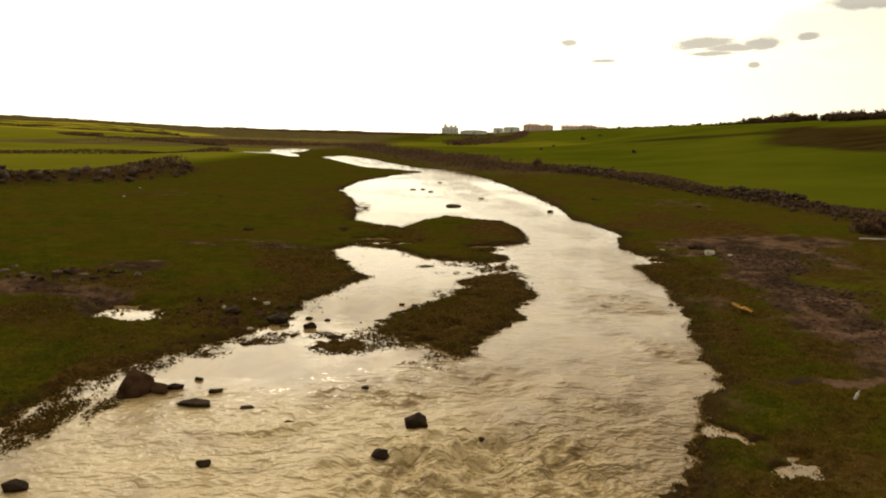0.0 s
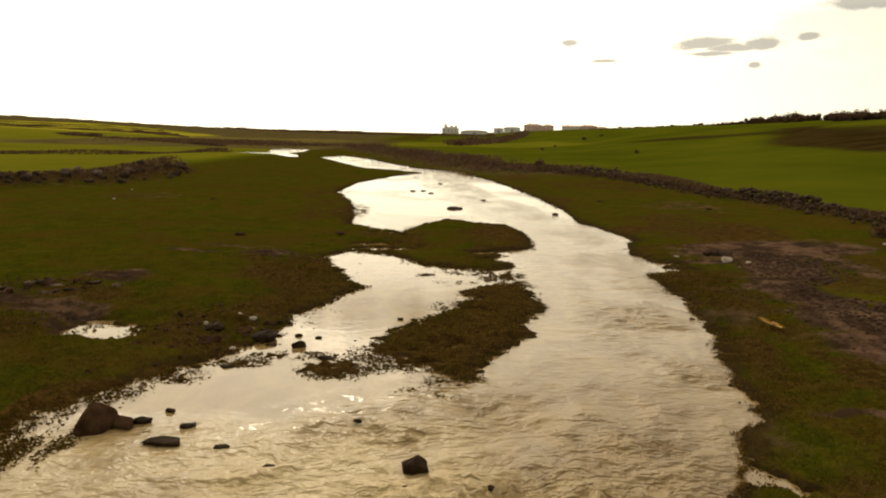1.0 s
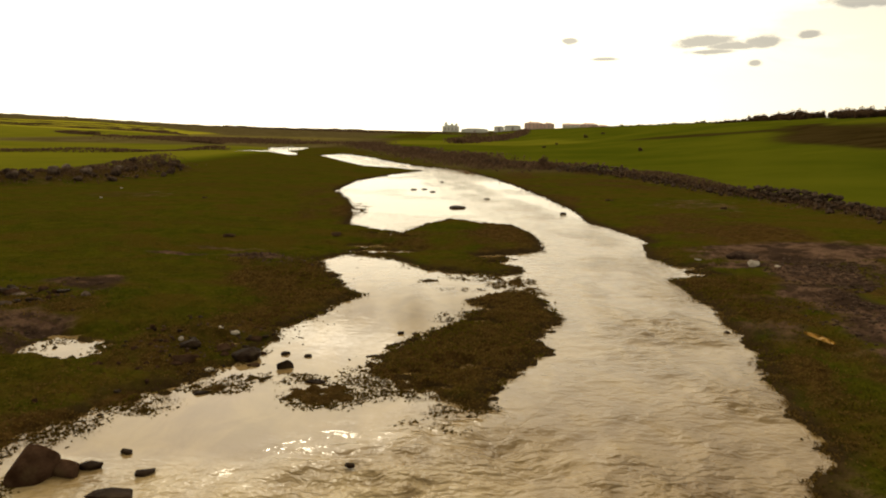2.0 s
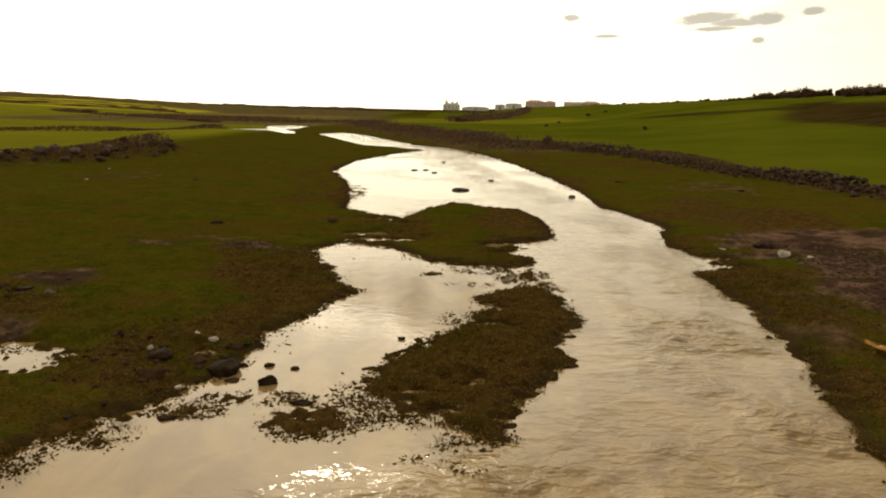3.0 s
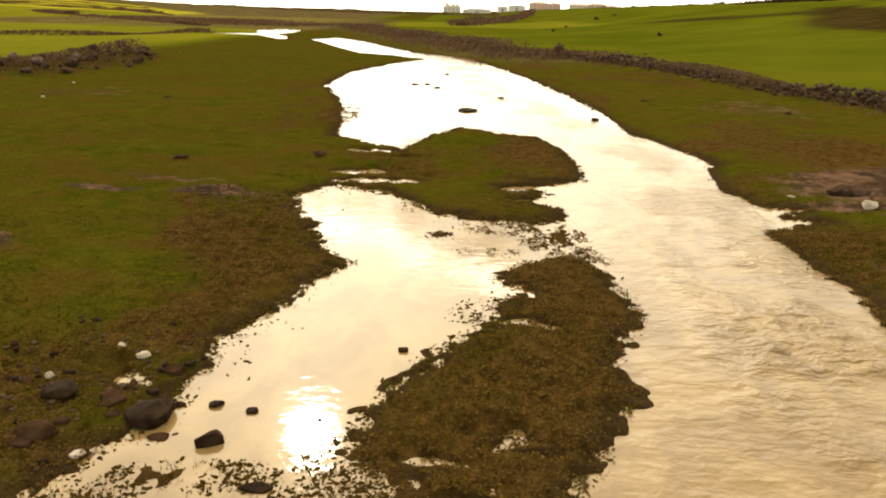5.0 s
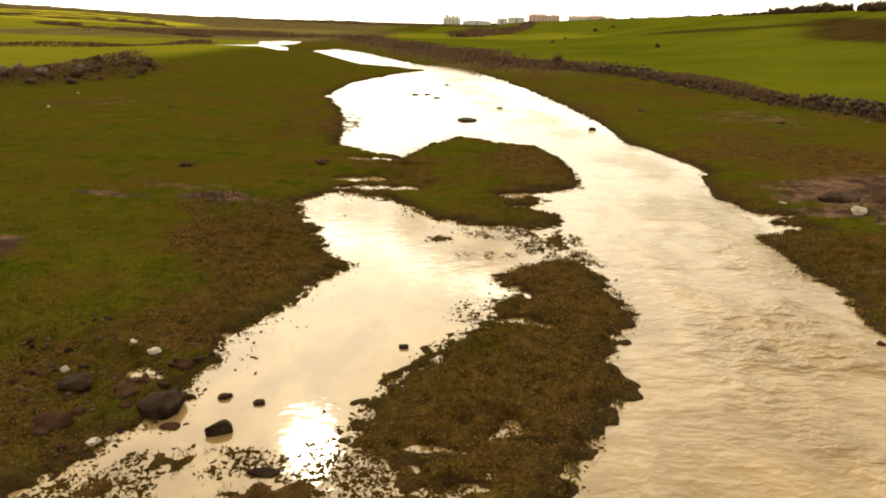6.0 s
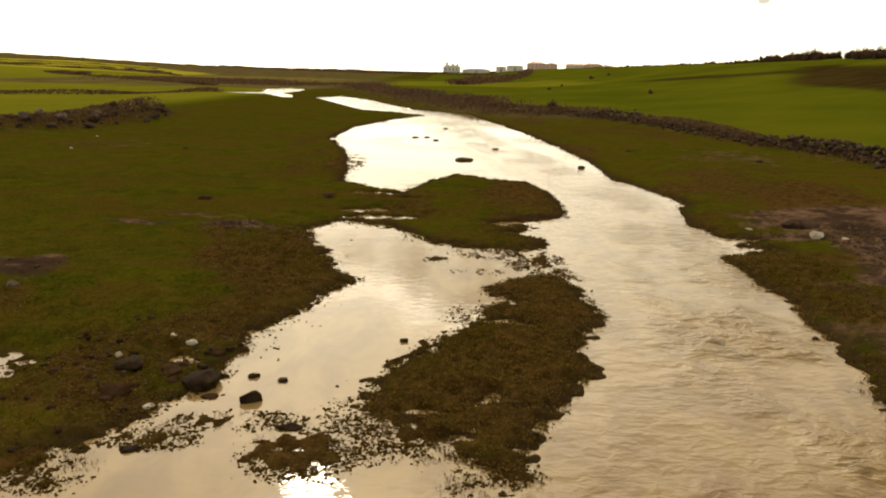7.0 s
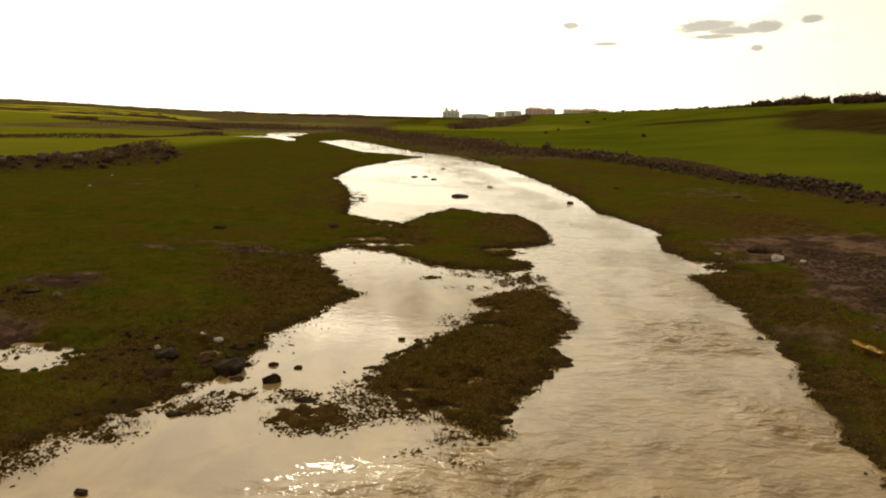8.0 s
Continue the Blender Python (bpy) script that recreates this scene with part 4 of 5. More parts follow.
# ---------------------------------------------------------------- litter
def litter():
    bm = bmesh.new()
    rows = []
    for i in range(9):
        a = i / 8
        cx, cy, cz = -0.2 + 0.42 * a, 0.12 * math.sin(a * 3.0), 0.05 + 0.1 * (1 - a) ** 2
        half = 0.02 + 0.07 * math.sin(math.pi * a) ** 0.7
        rows.append([bm.verts.new((cx, cy - half, cz)), bm.verts.new((cx + 0.01, cy, cz + 0.03 * math.sin(i * 1.7))), bm.verts.new((cx, cy + half, cz + 0.02))])
    for r, s in zip(rows, rows[1:]):
        for j in range(2):
            bm.faces.new((r[j], s[j], s[j + 1], r[j + 1]))
    bmesh.ops.solidify(bm, geom=bm.faces[:], thickness=0.012)
    ob = part("plastic_scrap", bm, YELLOW_PLASTIC, smoothed=True)
    ob.matrix_world = pose(6.62, 14.78, ground_at(6.62, 14.78) + 0.02, 0, 0, -38) @ Matrix.Diagonal((1.25, 1.25, 1.25, 1))
    tagged(ob, "curled scrap of yellow plastic on bare mud", "litter")
    bottle = new("bottle")
    bm = bmesh.new()
    profile = [(0.0, 0.0), (0.036, 0.0), (0.04, 0.02), (0.04, 0.15), (0.034, 0.18), (0.016, 0.215), (0.015, 0.235), (0.0, 0.235)]
    rings = [[bm.verts.new((r * math.cos(k * 0.628), r * math.sin(k * 0.628), z)) for k in range(10)] for r, z in profile]
    for r, s in zip(rings, rings[1:]):
        for k in range(10):
            bm.faces.new((r[k], r[(k + 1) % 10], s[(k + 1) % 10], s[k]))
    part("body", bm, WHITE_PLASTIC, bottle, smoothed=True)
    bm = bmesh.new()
    bmesh.ops.create_cone(bm, cap_ends=True, segments=10, radius1=0.018, radius2=0.017, depth=0.025, matrix=Matrix.Translation((0, 0, 0.245)))
    part("cap", bm, WHITE_PLASTIC, bottle)
    bottle.matrix_world = pose(6.2, 9.75, ground_at(6.2, 9.75) + 0.005, 14, 8, 30) @ Matrix.Diagonal((0.6, 0.6, 0.6, 1))
    tagged(bottle, "small white plastic bottle stuck upright in grass", "bottle")
    bm = bmesh.new()
    box(bm, -0.7, 0.7, -0.06, 0.06, 0, 0.05)
    bmesh.ops.bevel(bm, geom=bm.edges[:], offset=0.012, segments=1, affect="EDGES")
    ob = part("plank", bm, GREY_WOOD)
    ob.matrix_world = pose(15.9, 24.9, ground_at(15.9, 24.9) + 0.06, 0, 3, 12)
    tagged(ob, "weathered pale plank lying in the grass", "plank")


litter()


# ---------------------------------------------------------------- dry stone walls
def along(path, step):
    """Places along a polyline: x, y, heading and the length so far."""
    out, run = [], 0.0
    for (ax, ay), (bx, by) in zip(path, path[1:]):
        length = math.hypot(bx - ax, by - ay)
        a = math.atan2(by - ay, bx - ax)
        s = 0.0
        while s < length:
            out.append((ax + (bx - ax) * s / length, ay + (by - ay) * s / length, a, run + s))
            s += step
        run += length
    return out


def wall_spots(path, seed, step, courses, width, size, tumble):
    """Where the stones of a tumbled wall lie: x, y, height over ground, size, turn."""
    rnd = random.Random(seed)
    spots = []
    for x, y, a, s in along(path, step):
        tall = courses * (0.75 + 0.35 * math.sin(s * 0.37 + seed) * math.sin(s * 0.11)) + rnd.uniform(-0.6, 0.6)
        for c in range(max(1, round(tall))):
            for side in (-1, 1):
                off = side * width * (0.5 - 0.09 * c) + rnd.gauss(0, tumble)
                big = size * rnd.uniform(0.5, 1.5)
                shift = rnd.uniform(-0.5, 0.5) * step
                spots.append((x - math.sin(a) * off + math.cos(a) * shift, y + math.cos(a) * off + math.sin(a) * shift, (c + 0.4) * size * 0.62, big, math.degrees(a) + rnd.uniform(-25, 25)))
        if rnd.random() < 0.35:
            off = rnd.choice((-1, 1)) * (width * 0.5 + rnd.uniform(0.2, 0.9))
            spots.append((x - math.sin(a) * off, y + math.cos(a) * off, 0.08, size * rnd.uniform(0.4, 0.8), rnd.uniform(0, 360)))
    return spots


WALL_SHAPES = []
for k in range(9):
    shape_bm = stone_shape(500 + k, 2 if k < 6 else 1, (1.15, 0.85, 0.72), 0.25)
    WALL_SHAPES.append(bpy.data.meshes.new("wall_stone"))
    shape_bm.to_mesh(WALL_SHAPES[-1])
    shape_bm.free()
    WALL_SHAPES[-1].materials.append(WALL_STONE)


def stone_wall(name, path, label, seed, step, courses, width, size, tumble, loose):
    """A field wall: its nearest stones are parts of their own, the rest are joined."""
    rnd = random.Random(seed + 1)
    wall = new(name)
    wall.location = (path[0][0], path[0][1], ground_at(*path[0]))
    tagged(wall, label, "stone wall")
    spots = sorted(wall_spots(path, seed, step, courses, width, size, tumble), key=lambda s: s[1])
    gz_, _, _ = on_ground([s[0] for s in spots], [s[1] for s in spots])
    verts, faces, total = [], [], 0
    arrays = [(np.array([v.co[:] for v in me.vertices]), np.array([p.vertices[:] for p in me.polygons])) for me in WALL_SHAPES[6:]]
    for k, ((x, y, h, big, turn), z) in enumerate(zip(spots, gz_)):
        m = pose(x, y, z + h, rnd.uniform(-20, 20), rnd.uniform(-20, 20), turn) @ Matrix.Diagonal((big, big, big, 1))
        if k < loose:
            ob = new("stone", WALL_SHAPES[rnd.randrange(6)])
            ob.parent = wall
            ob.matrix_basis = Matrix.Translation(-wall.location) @ m
        else:
            v, f = rnd.choice(arrays)
            mm = np.array(m)
            verts.append(v @ mm[:3, :3].T + mm[:3, 3] - np.array(wall.location))
            faces.append(f + total)
            total += len(v)
    if verts:
        tagged(mesh_object("rubble", np.concatenate(verts), np.concatenate(faces), WALL_STONE, wall, smoothed=False), kind="stuff")
    return wall


# ---------------------------------------------------------------- scrub
for k, (sx, sy, wide_) in enumerate(((-30.5, 43.2, 0.8), (-28.4, 44.2, 1.1), (-26.6, 45.2, 0.7), (-25.2, 46.8, 0.9), (-24.0, 48.6, 0.8), (-23.2, 51.5, 0.7), (-25.4, 48.8, 0.9), (-24.6, 51.0, 0.7))):
    boulder(sx, sy, wide_, wide_ * 0.7, wide_ * 0.75, FIELD_STONE, "large field stone at the foot of a heap", 50 * k, 0.0, 860 + k, None, "heap stones", 2)


def leaf_cloud(rnd, count, rx, ry, rz, leaf, hollow=0.35):
    """Small crossed leaves over an uneven crown; verts and faces."""
    lobes = [(rnd.gauss(0, 0.45), rnd.gauss(0, 0.45), rnd.uniform(-0.2, 0.5), rnd.uniform(0.4, 0.75)) for _ in range(6)]
    verts, faces = [], []
    for k in range(count):
        lx, ly, lz, lr = lobes[k % 6]
        v = Vector((rnd.gauss(0, 1), rnd.gauss(0, 1), rnd.gauss(0, 1))).normalized() * lr * (hollow + (1 - hollow) * rnd.random())
        c = Vector(((lx + v.x) * rx, (ly + v.y) * ry, max(0.02, (lz + v.z + 0.45) * rz)))
        a = Vector((rnd.uniform(-1, 1), rnd.uniform(-1, 1), rnd.uniform(-1, 1))).normalized() * leaf * rnd.uniform(0.6, 1.4)
        b = a.cross(Vector((rnd.uniform(-1, 1), rnd.uniform(-1, 1), rnd.uniform(-1, 1)))).normalized() * leaf * rnd.uniform(0.4, 0.9)
        n = len(verts)
        verts += [c - a, c + b, c + a, c - b]
        faces.append((n, n + 1, n + 2, n + 3))
    return np.array([v[:] for v in verts]), np.array(faces)


def shrub(seed, wide, tall, label):
    rnd = random.Random(seed)
    ob = new("shrub")
    bm = bmesh.new()
    for k in range(4):
        a = rnd.uniform(0, 6.28)
        m = Matrix.Translation((0.06 * wide * math.cos(a), 0.06 * wide * math.sin(a), tall * 0.3)) @ Euler((rnd.uniform(-0.4, 0.4), rnd.uniform(-0.4, 0.4), 0)).to_matrix().to_4x4()
        bmesh.ops.create_cone(bm, segments=6, radius1=0.05 * wide, radius2=0.015 * wide, depth=tall * 0.7, matrix=m)
    part("stem", bm, BARK, ob)
    v, f = leaf_cloud(rnd, 700, wide * 0.5, wide * 0.5, tall * 0.62, 0.085 * wide, 0.15)
    mesh_object("crown", v, f, SCRUB, ob, smoothed=False)
    return tagged(ob, label, "shrub")


SHRUBS = [shrub(700 + k, 1.0, 0.9 + 0.15 * (k % 3), "dark bushy shrub on the grassy hillside") for k in range(4)]


def plant(x, y, size, tall, k, label="", group=""):
    ob = copy_thing(SHRUBS[k % 4], pose(x, y, ground_at(x, y) - 0.03, 0, 0, 77 * k))
    ob.scale = (size, size, size * tall)
    return tagged(ob, label, "", group)


rnd = random.Random(11)
k = 0
for az0, az1, n, low, high in ((21.6, 24.0, 20, 0.6, 1.1), (23.4, 27.9, 48, 1.1, 1.7), (28.5, 35.0, 60, 1.2, 1.9)):
    for i in range(n):
        az = az0 + (az1 - az0) * (i + rnd.random()) / n
        x = 96 + rnd.gauss(0, 2.5)
        plant(x, x / math.tan(radians(az)), rnd.uniform(low, high) * 1.35, rnd.uniform(0.85, 1.15), k, "dark bushy tree in a row along the hilltop", "hilltop trees")
        k += 1
for i in range(64):
    az = 11.5 + 11 * (i + rnd.random()) / 64
    x = 93 + rnd.gauss(0, 2)
    plant(x, x / math.tan(radians(az)), rnd.uniform(0.5, 1.3), rnd.uniform(0.6, 1.0), k, "low dark shrub on the crest of the hill", "crest shrubs")
    k += 1
for x, y, s in ((23.0, 165, 0.9), (30, 190, 0.8), (48, 240, 1.3), (58, 260, 1.2), (17.2, 27.2, 1.25), (16.9, 26.6, 0.9), (33, 120, 0.8), (10.5, 74, 1.4), (15.8, 60.5, 1.2), (14.9, 63, 1.0), (9.6, 71, 1.3), (17.6, 47, 0.9)):
    plant(x, y, s, 0.8, k)
    k += 1
for x, y, s in ((-7.4, 25.8, 0.42), (-4.0, 27.1, 0.4), (13.4, 36.0, 0.3), (9.1, 41.0, 0.35), (-12.6, 38.3, 0.3)):
    plant(x, y, s, 0.45, k, "small dark tussock of rushes in the meadow", "meadow tussocks")
    k += 1
for ob in SHRUBS:   # the patterns themselves stand in the hilltop row
    x = 95 + rnd.uniform(-2, 2)
    y = x / math.tan(radians(rnd.uniform(24, 34)))
    ob.matrix_basis = pose(x, y, ground_at(x, y) - 0.03)
    ob.scale = (1.5, 1.5, 1.5)


def thicket(name, path, width, tall, per_metre, leaf, seed, label, category="hedge"):
    """A line or belt of low scrub, one mass of small leaves."""
    rnd = random.Random(seed)
    px, py, top = [], [], []
    for x, y, a, s in along(path, 1.0 / per_metre):
        off = rnd.gauss(0, 0.4) * width
        px.append(x - math.sin(a) * off + rnd.uniform(-0.5, 0.5) / per_metre)
        py.append(y + math.cos(a) * off)
        top.append(tall * (0.55 + 0.45 * math.sin(s * 0.21 + seed) * math.sin(s * 0.047)) * rnd.random() ** 0.7)
    pz, pd, _ = on_ground(px, py)
    keep = pd > 0.3
    c = np.stack([np.array(px), np.array(py), pz + np.array(top)], 1)[keep]
    r = np.random.RandomState(seed)
    a = r.normal(size=c.shape)
    a *= (leaf * r.uniform(0.6, 1.4, (len(c), 1))) / np.linalg.norm(a, axis=1, keepdims=True)
    b = np.cross(a, r.normal(size=c.shape))
    b *= (leaf * r.uniform(0.5, 0.9, (len(c), 1))) / np.linalg.norm(b, axis=1, keepdims=True)
    verts = np.stack([c - a, c + b, c + a, c - b], 1).reshape(-1, 3)
    ob = mesh_object(name, verts, np.arange(len(verts)).reshape(-1, 4), SCRUB, smoothed=False)
    return tagged(ob, label, category, kind="stuff")


thicket("bramble", RIGHT_WALL, 1.2, 0.7, 190, 0.07, 21, "brown leafless brambles growing over a stone wall", "bramble")
thicket("bramble", [(12, 69), (4.8, 79), (-2, 104), (-12, 140), (-20, 170)], 6.0, 1.1, 130, 0.16, 22, "dark brown scrub along the far bank", "scrub")
thicket("hedgerow", [(-152, 277), (-120, 240)], 3.0, 1.4, 110, 0.2, 23, "dark hedgerow between flowering fields")
thicket("hedgerow", [(-120, 240), (-85, 198), (-50, 157)], 1.2, 0.7, 60, 0.2, 28, "thin dark hedgerow below flowering fields")
thicket("hedgerow", [(-62, 93), (-47, 98), (-42, 112), (-38.5, 128)], 1.2, 0.8, 80, 0.13, 24, "dark overgrown wall at the meadow's end")
thicket("scrub", [(-85, 225), (-60, 200), (-34, 182)], 26, 0.9, 130, 0.25, 25, "brown scrub on the valley floor", "scrub")
thicket("hedgerow", [(3, 215), (22, 300), (46, 430), (72, 640)], 5, 2.6, 22, 0.45, 26, "dark hedgerow climbing the hillside")
thicket("scrub", LEFT_HEAP, 2.6, 0.8, 200, 0.075, 27, "brown dry brush on a heap of field stones", "scrub")
for share in (1.2, 1.62, 2.02, 2.42, 2.9):   # boundaries of the strip fields
    path_ = []
    for b_ in range(133, 112, -3):
        near_ = strip_reach(b_)
        k_ = int(share)
        far_ = near_[k_] + (near_[k_ + 1] - near_[k_]) * (share - k_)
        path_.append((MEET[0] + far_ * math.cos(radians(b_)), MEET[1] + far_ * math.sin(radians(b_))))
    thicket("hedgerow", path_, 1.3, 0.6, 24, 0.36, 30 + int(share * 10), "thin dark field boundary of scrub and stones")
thicket("hedgerow", [(-140, 90), (-62, 93)], 1.0, 0.6, 60, 0.13, 38, "thin dark field boundary of scrub and stones")
thicket("scrub", [(-240, 760), (-60, 600), (40, 560)], 8, 2.0, 10, 0.7, 39, "dark scrub on the distant plain", "scrub")
thicket("scrub", [(-520, 560), (-400, 760), (-260, 900), (-120, 1000)], 14, 1.4, 8, 0.9, 41, "dark scrub along the skyline", "scrub")


# ---------------------------------------------------------------- the far village
def place_at(az, distance):
    return distance * math.sin(radians(az)), distance * math.cos(radians(az))


def apartment_block(az, distance, wide, deep, tall, storeys, wall_mat, label, hips=True, top=None):
    x, y = place_at(az, distance)
    base = ground_at(x, y)
    house = new("apartment_building")
    bm = bmesh.new()
    box(bm, -wide / 2, wide / 2, -deep / 2, deep / 2, -1, tall)
    part("wall", bm, wall_mat, house)
    bm = bmesh.new()
    o, r = 0.7, deep * 0.17
    low = [bm.verts.new((sx * (wide / 2 + o), sy * (deep / 2 + o), tall)) for sx, sy in ((-1, -1), (1, -1), (1, 1), (-1, 1))]
    cut = deep / 2 if hips else 0.0
    ridge = [bm.verts.new((-wide / 2 + cut, 0, tall + r)), bm.verts.new((wide / 2 - cut, 0, tall + r))]
    for f in ((low[0], low[1], ridge[1], ridge[0]), (low[2], low[3], ridge[0], ridge[1]), (low[1], low[2], ridge[1]), (low[3], low[0], ridge[0]), (low[3], low[2], low[1], low[0])):
        bm.faces.new(f)
    part("roof", bm, ROOF_TILE, house, "red tiled roof")
    count = max(3, int(wide / 5))
    pane = bpy.data.meshes.new("window")
    bm = bmesh.new()
    box(bm, -0.8, 0.8, -0.06, 0.05, 0, 1.5)
    bm.to_mesh(pane)
    bm.free()
    pane.materials.append(GLASS_HAZED)
    for s in range(storeys):
        for i in range(count):
            ob = new("window", pane)
            ob.parent = house
            ob.location = (-wide / 2 + wide * (i + 0.5) / count, -deep / 2 - 0.03, 1.0 + s * tall / storeys)
    bm = bmesh.new()
    box(bm, -wide * 0.2, -wide * 0.2 + 1.2, -0.5, 0.5, tall + 0.3, tall + r + 1.3)
    part("chimney", bm, wall_mat, house)
    house.matrix_world = pose(x, y, base, 0, 0, -az)
    return tagged(house, label, "building")


apartment_block(7.2, 1000, 26, 14, 8.2, 3, HAZED_RED_PLASTER, "pinkish red apartment building with hipped tile roof")
apartment_block(8.4, 985, 16, 12, 7.2, 3, HAZED_RED_PLASTER, "lower reddish apartment building beside another")
apartment_block(10.2, 1010, 24, 13, 6.6, 2, HAZED_CREAM_PLASTER, "cream coloured block with a low tiled roof", False)
apartment_block(11.6, 1015, 26, 13, 7.4, 3, HAZED_RED_PLASTER, "long reddish apartment row on the hill")
apartment_block(12.7, 1020, 18, 12, 5.4, 2, HAZED_RED_PLASTER, "low reddish house at the end of a row")
apartment_block(13.5, 1030, 14, 10, 3.6, 1, HAZED_CREAM_PLASTER, "small cream house half behind the hill")


def shed(az, distance, wide, deep, tall, mat, label):
    x, y = place_at(az, distance)
    ob = new("shed")
    bm = bmesh.new()
    box(bm, -wide / 2, wide / 2, -deep / 2, deep / 2, -1, tall)
    part("wall", bm, mat, ob)
    bm = bmesh.new()
    n = 9
    front, back = [], []
    for i in range(n):
        a = math.pi * i / (n - 1)
        px_, pz_ = -math.cos(a) * (wide / 2 + 0.4), tall + math.sin(a) * wide * 0.06
        front.append(bm.verts.new((px_, -deep / 2 - 0.4, pz_)))
        back.append(bm.verts.new((px_, deep / 2 + 0.4, pz_)))
    for i in range(n - 1):
        bm.faces.new((front[i], front[i + 1], back[i + 1], back[i]))
    bm.faces.new(front[::-1])
    bm.faces.new(back)
    part("roof", bm, HAZED_WHITE_PLASTER if mat != HAZED_WHITE_PLASTER else HAZED_GREY_STONE, ob)
    bm = bmesh.new()
    box(bm, -1.6, 1.6, -deep / 2 - 0.08, -deep / 2 + 0.02, 0, tall * 0.75)
    part("door", bm, GLASS_HAZED, ob)
    ob.matrix_world = pose(x, y, ground_at(x, y), 0, 0, -az)
    return tagged(ob, label, "building")


shed(2.4, 940, 36, 16, 3.4, HAZED_GREY_STONE, "long low grey farm shed on the horizon")
shed(4.4, 930, 13, 12, 6.4, HAZED_WHITE_PLASTER, "white gabled farm building on the horizon")
shed(5.5, 960, 22, 14, 6.0, HAZED_GREY_STONE, "long grey farm building on the horizon")


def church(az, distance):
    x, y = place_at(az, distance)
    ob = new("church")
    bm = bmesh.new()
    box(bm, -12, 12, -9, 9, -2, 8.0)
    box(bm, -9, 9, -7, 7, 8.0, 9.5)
    part("nave", bm, HAZED_GREY_STONE, ob)
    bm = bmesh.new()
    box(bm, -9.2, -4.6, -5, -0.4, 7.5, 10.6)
    part("bell_tower", bm, HAZED_GREY_STONE, ob)
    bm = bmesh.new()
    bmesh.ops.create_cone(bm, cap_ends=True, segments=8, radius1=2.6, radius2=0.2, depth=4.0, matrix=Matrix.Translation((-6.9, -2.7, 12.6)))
    part("spire", bm, HAZED_GREY_STONE, ob)
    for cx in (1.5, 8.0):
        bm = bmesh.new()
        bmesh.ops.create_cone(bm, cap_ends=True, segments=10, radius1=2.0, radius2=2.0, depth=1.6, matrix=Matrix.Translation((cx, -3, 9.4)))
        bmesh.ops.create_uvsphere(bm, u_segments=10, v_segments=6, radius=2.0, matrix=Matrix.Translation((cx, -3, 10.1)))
        part("dome", bm, HAZED_GREY_STONE, ob)
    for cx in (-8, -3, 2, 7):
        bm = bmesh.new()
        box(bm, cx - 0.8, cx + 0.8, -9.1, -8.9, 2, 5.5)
        part("window", bm, GLASS_HAZED, ob)
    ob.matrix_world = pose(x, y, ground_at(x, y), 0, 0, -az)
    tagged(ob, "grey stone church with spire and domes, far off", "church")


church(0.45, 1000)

# ---------------------------------------------------------------- grass and reeds
def blades(name, count, seed, pick, tall, wide, mat, label, tilt=0.4, y_low=5.6, y_high=34.0):
    """Single blades of grass, one triangle each, thicker near the middle of the walk."""
    r = np.random.RandomState(seed)
    y = y_low * (y_high / y_low) ** r.uniform(0, 1, count)
    x = r.uniform(-1, 1, count) * (0.72 * y + 1.5)
    # blades stand in tufts
    tuft = r.randint(0, count // 7, count)
    x, y = x[tuft] + r.normal(0, 0.02 + 0.0015 * y[tuft], count), y[tuft] + r.normal(0, 0.02 + 0.0015 * y[tuft], count)
    z, d, mud = on_ground(x, y)
    keep = pick(x, y, z, d, mud, r)
    x, y, z, d = x[keep], y[keep], z[keep], d[keep]
    n = len(x)
    grow = 0.7 + y / 26.0
    h = tall * r.uniform(0.45, 1.3, n) * (0.8 + 0.2 * grow) + np.clip(-z, 0, 0.08) * 1.1
    half = wide * r.uniform(0.6, 1.3, n) * grow
    a = r.uniform(0, np.pi, n)
    lean = np.clip(r.normal(0, 0.45, (n, 2)), -1, 1) * h[:, None]
    dx, dy = np.cos(a) * half, np.sin(a) * half
    base = np.stack([x, y, z - 0.008], 1)
    side = np.stack([dx, dy, 0 * dx], 1)
    tip = base + np.stack([lean[:, 0], lean[:, 1], h], 1)
    front = np.cross(2 * side, tip - base + side)[:, 1] < 0
    side = np.where(front[:, None], side, -side)
    verts = np.stack([base - side, base + side, tip], 1).reshape(-1, 3)
    ob = mesh_object(name, verts, np.arange(3 * n).reshape(-1, 3), mat)
    up_ = np.repeat(np.stack([lean[:, 0] / h * tilt, lean[:, 1] / h * tilt, np.ones(n)], 1), 3, axis=0)
    ob.data.normals_split_custom_set_from_vertices((up_ / np.linalg.norm(up_, axis=1, keepdims=True)).tolist())
    return tagged(ob, label, name, kind="stuff")


def on_meadow(x, y, z, d, mud, r):
    return (d > 0.12) & (z > 0.02) & (r.uniform(0, 1, len(x)) > smooth((y - 13) / 19)) & (r.uniform(0, 1, len(x)) > mud * 1.1) & (fbm(x * 0.8, y * 0.8, 3, 90) + r.uniform(-0.5, 0.9, len(x)) > 0)


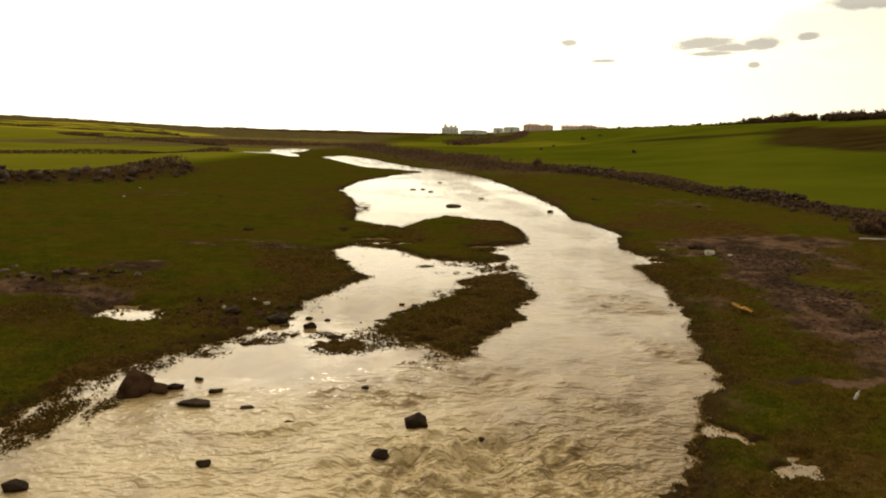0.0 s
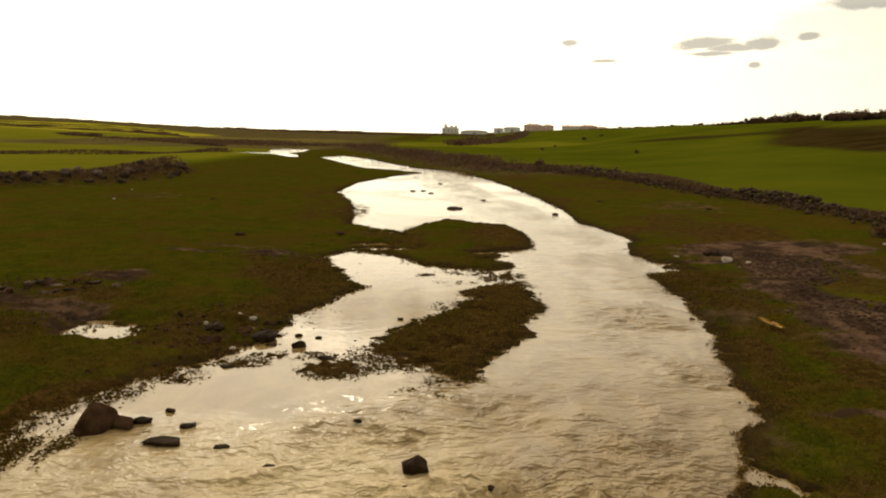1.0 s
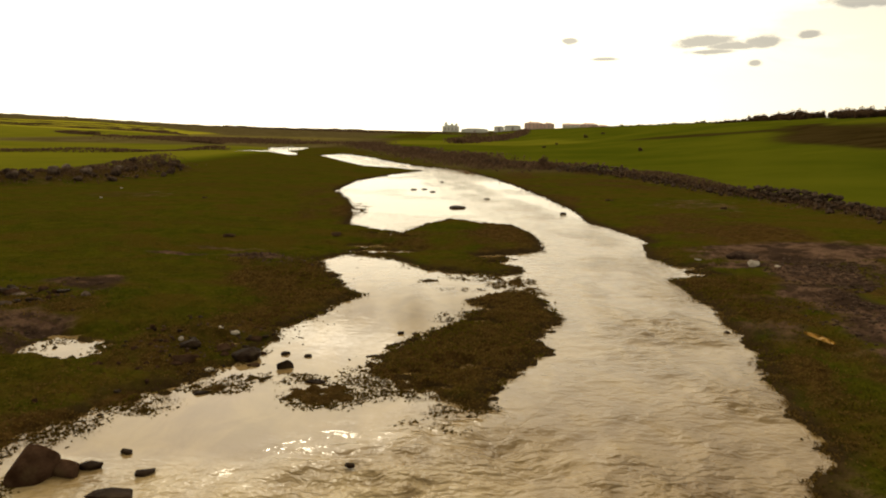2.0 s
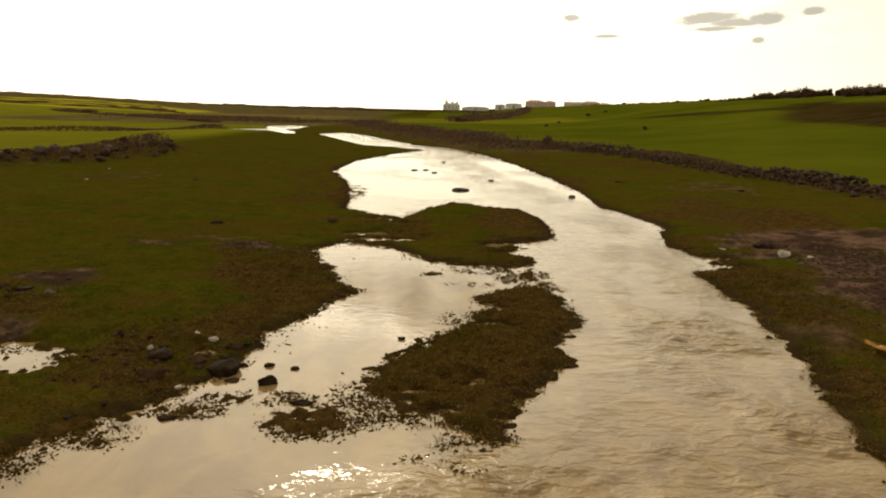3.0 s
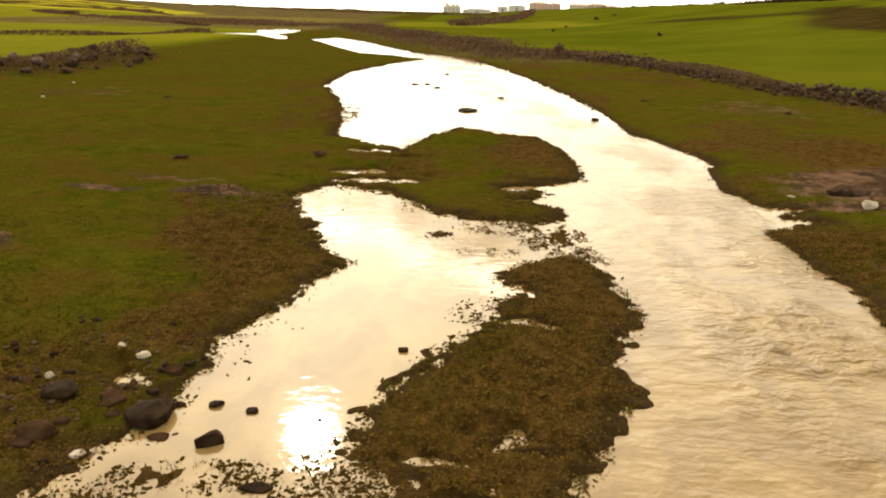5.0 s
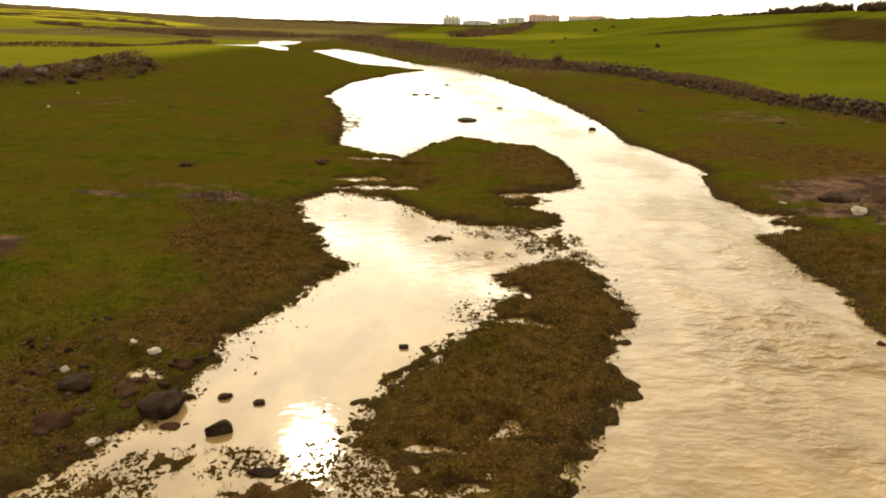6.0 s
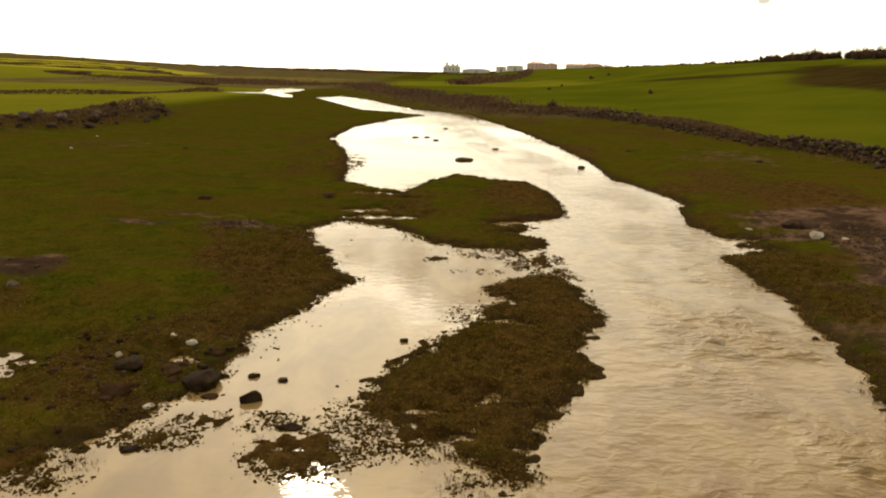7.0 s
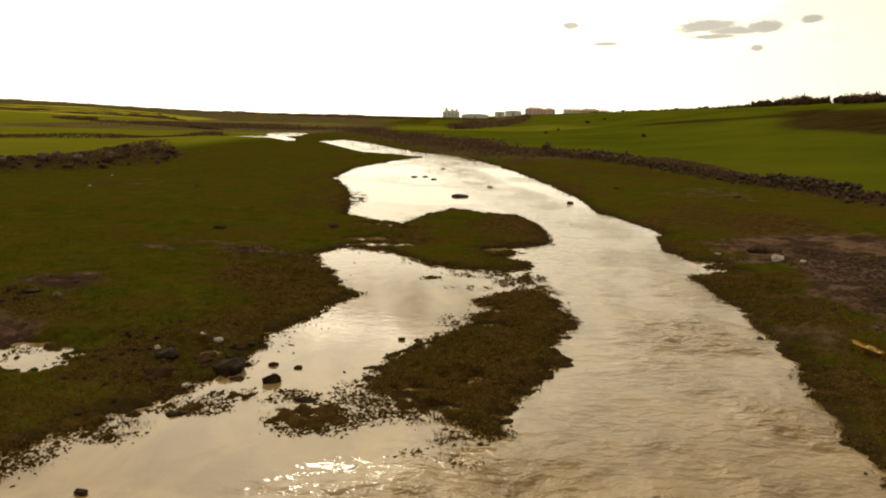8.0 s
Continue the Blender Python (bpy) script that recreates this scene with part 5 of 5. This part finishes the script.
def on_shore(x, y, z, d, mud, r):
    reeds, peat = blobs(MARSH, x, y), peaty(x, y)
    clump = wobble(x * 5.5, y * 5.5, 95) + 0.6 * wobble(x * 12, y * 12, 96)
    edge = (np.abs(d) < 0.16) & (clump > 0.15)
    standing = (z > -0.075) & (reeds > 0.03) & (clump > 0.1)
    return standing | (z > -0.035) & edge | ((z > 0.01) & (d > 0) & (peat > 0.4) & (r.uniform(0, 1, len(x)) < 0.12 * (1 - smooth((y - 13) / 19))))


blades("grass", 420000, 101, on_meadow, 0.036, 0.007, GRASS, "short green and straw-coloured meadow grass")
blades("sedge", 460000, 102, on_shore, 0.034, 0.009, SEDGE, "dark wet sedge along the water's edge", 1.1)



def tufts(name, count, seed, mat, label):
    """Ragged low tussocks of weed that break the surface of the shallows."""
    r = np.random.RandomState(seed)
    shapes = []
    for k in range(6):
        bm = stone_shape(900 + k, 1, (1, 1, 0.6), 0.6)
        shapes.append((np.array([v.co[:] for v in bm.verts]), np.array([[v.index for v in f.verts] for f in bm.faces])))
        bm.free()
    y = 6.0 * (60.0 / 6.0) ** r.uniform(0, 1, count * 45)
    x = r.uniform(-1, 1, len(y)) * np.minimum(0.7 * y + 1.0, 9.0)
    z, d, _ = on_ground(x, y)
    reeds = np.clip(blobs(MARSH, x, y) / 0.12, 0, 1.3)
    calm = smooth((line_distance(STREAM, x, y) - 1.9) / 1.2)
    thick = np.maximum(1.5 * reeds, np.exp(-np.maximum(-d, 0) / 0.12) * (0.02 + 0.5 * calm))
    clump = 0.35 + 0.7 * wobble(x * 1.8, y * 1.8, 121) + 0.5 * wobble(x * 5.0, y * 5.0, 122)
    pool = blobs([(cx, cy, rx * 1.3, ry * 1.3, a) for cx, cy, rx, ry, a in PUDDLES], x, y)
    thick = np.maximum(thick, 0.9 * pool * (1 - 0.6 * pool) * (d > 0))
    keep = ((d < 0.1) | (pool > 0.1)) & (z < 0.03) & (r.uniform(0, 1, len(y)) < thick * clump)
    x, y, z = [a[keep][:count] for a in (x, y, z)]
    verts, faces, total = [], [], 0
    for k in range(len(x)):
        v, f = shapes[k % 6]
        size = (0.011 + 0.04 * r.uniform() ** 2.6) * (0.8 + y[k] / 50.0)
        a, stretch = r.uniform(0, 6.28), r.uniform(1.0, 2.2)
        c, t = math.cos(a), math.sin(a)
        flat_ = v * (size * stretch, size, size * r.uniform(0.5, 1.1))
        verts.append(np.stack([c * flat_[:, 0] - t * flat_[:, 1] + x[k], t * flat_[:, 0] + c * flat_[:, 1] + y[k], flat_[:, 2] + 0.004], 1))
        faces.append(f + total)
        total += len(v)
    ob = mesh_object(name, np.concatenate(verts), np.concatenate(faces), mat, smoothed=False)
    return tagged(ob, label, "weed", kind="stuff")


tufts("waterweed", 20000, 103, SEDGE, "small dark tufts of weed in the shallows")


def turf_mat(count, seed, mat, mossy, label):
    """Low matted plants on the peaty banks: small leaves heaped in cushions, ragged at the shore."""
    r = np.random.RandomState(seed)
    y = 6.0 * (24.0 / 6.0) ** r.uniform(0, 1, count * 9)
    x = r.uniform(-1, 1, len(y)) * np.minimum(0.68 * y, 9.0)
    z, d, mud = on_ground(x, y)
    peat_here = peaty(x, y)
    cushion = np.clip(0.45 + 0.6 * wobble(x * 5.0, y * 5.0, 131) + 0.5 * wobble(x * 11.0, y * 11.0, 132), 0, 1)
    likely = np.where(d > 0.05, peat_here ** 1.6 * smooth((y - 6.5) / 5.0) * (0.25 + 0.75 * cushion), 1.4 * np.exp(-((d - 0.02) / 0.07) ** 2) * cushion)
    moss = smooth((wobble(x * 0.9, y * 0.9, 133) + 0.5 * wobble(x * 2.3, y * 2.3, 134) + 0.25) / 0.5)
    moss = np.maximum(moss, blobs([(-0.5, 14.3, 0.8, 1.1, 0.5), (1.3, 15.6, 0.4, 0.8, 0.5)], x, y))
    likely = likely * (moss if mossy else 1 - 0.85 * moss) * (1 - 0.7 * smooth(mud / 0.6)) * 0.85
    keep = (r.uniform(0, 1, len(y)) < likely) & (d > -0.12) & (z > -0.09)
    x, y, z, d, cushion = [a[keep][:count] for a in (x, y, z, d, cushion)]
    n = len(x)
    size = r.uniform(0.009, 0.025, n)[:, None] * (0.75 + y / 40.0)[:, None]
    c = np.stack([x, y, np.maximum(z, -0.01) + 0.008 + cushion * 0.04 * r.uniform(0, 1, n)], 1)
    a = r.normal(size=(n, 3)) * (1, 1, 0.6)
    a *= size / np.linalg.norm(a, axis=1, keepdims=True)
    b = np.cross(a, r.normal(size=(n, 3)))
    b *= 0.7 * size / np.linalg.norm(b, axis=1, keepdims=True)
    b = np.where(np.cross(a, b)[:, 2:] > 0, -b, b)   # every leaf shows its face upwards
    verts = np.stack([c - a, c + b, c + a, c - b], 1).reshape(-1, 3)
    ob = mesh_object("turf", verts, np.arange(len(verts)).reshape(-1, 4), mat, smoothed=False)
    up_ = np.repeat(np.cross(a, b), 4, axis=0)
    up_ *= (np.sign(up_[:, 2]) / np.linalg.norm(up_, axis=1))[:, None]
    up_ = 0.6 * up_ + (0, 0, 1)
    ob.data.normals_split_custom_set_from_vertices((up_ / np.linalg.norm(up_, axis=1, keepdims=True)).tolist())
    return tagged(ob, label, "turf", kind="stuff")


turf_mat(80000, 104, TURF_LEAF, False, "matted dry brown turf on the peaty banks")
turf_mat(55000, 105, MOSS_LEAF, True, "low green mossy turf in patches on the banks")

# the field walls come last: many stones
stone_wall("stone_wall", RIGHT_WALL, "tumbled dry stone wall with brambles beside the meadow", 3, 0.31, 2.6, 0.75, 0.33, 0.26, 300)
stone_wall("stone_wall", LEFT_HEAP, "collapsed heap of field stones and brush", 4, 0.55, 1.5, 2.0, 0.55, 0.6, 200)
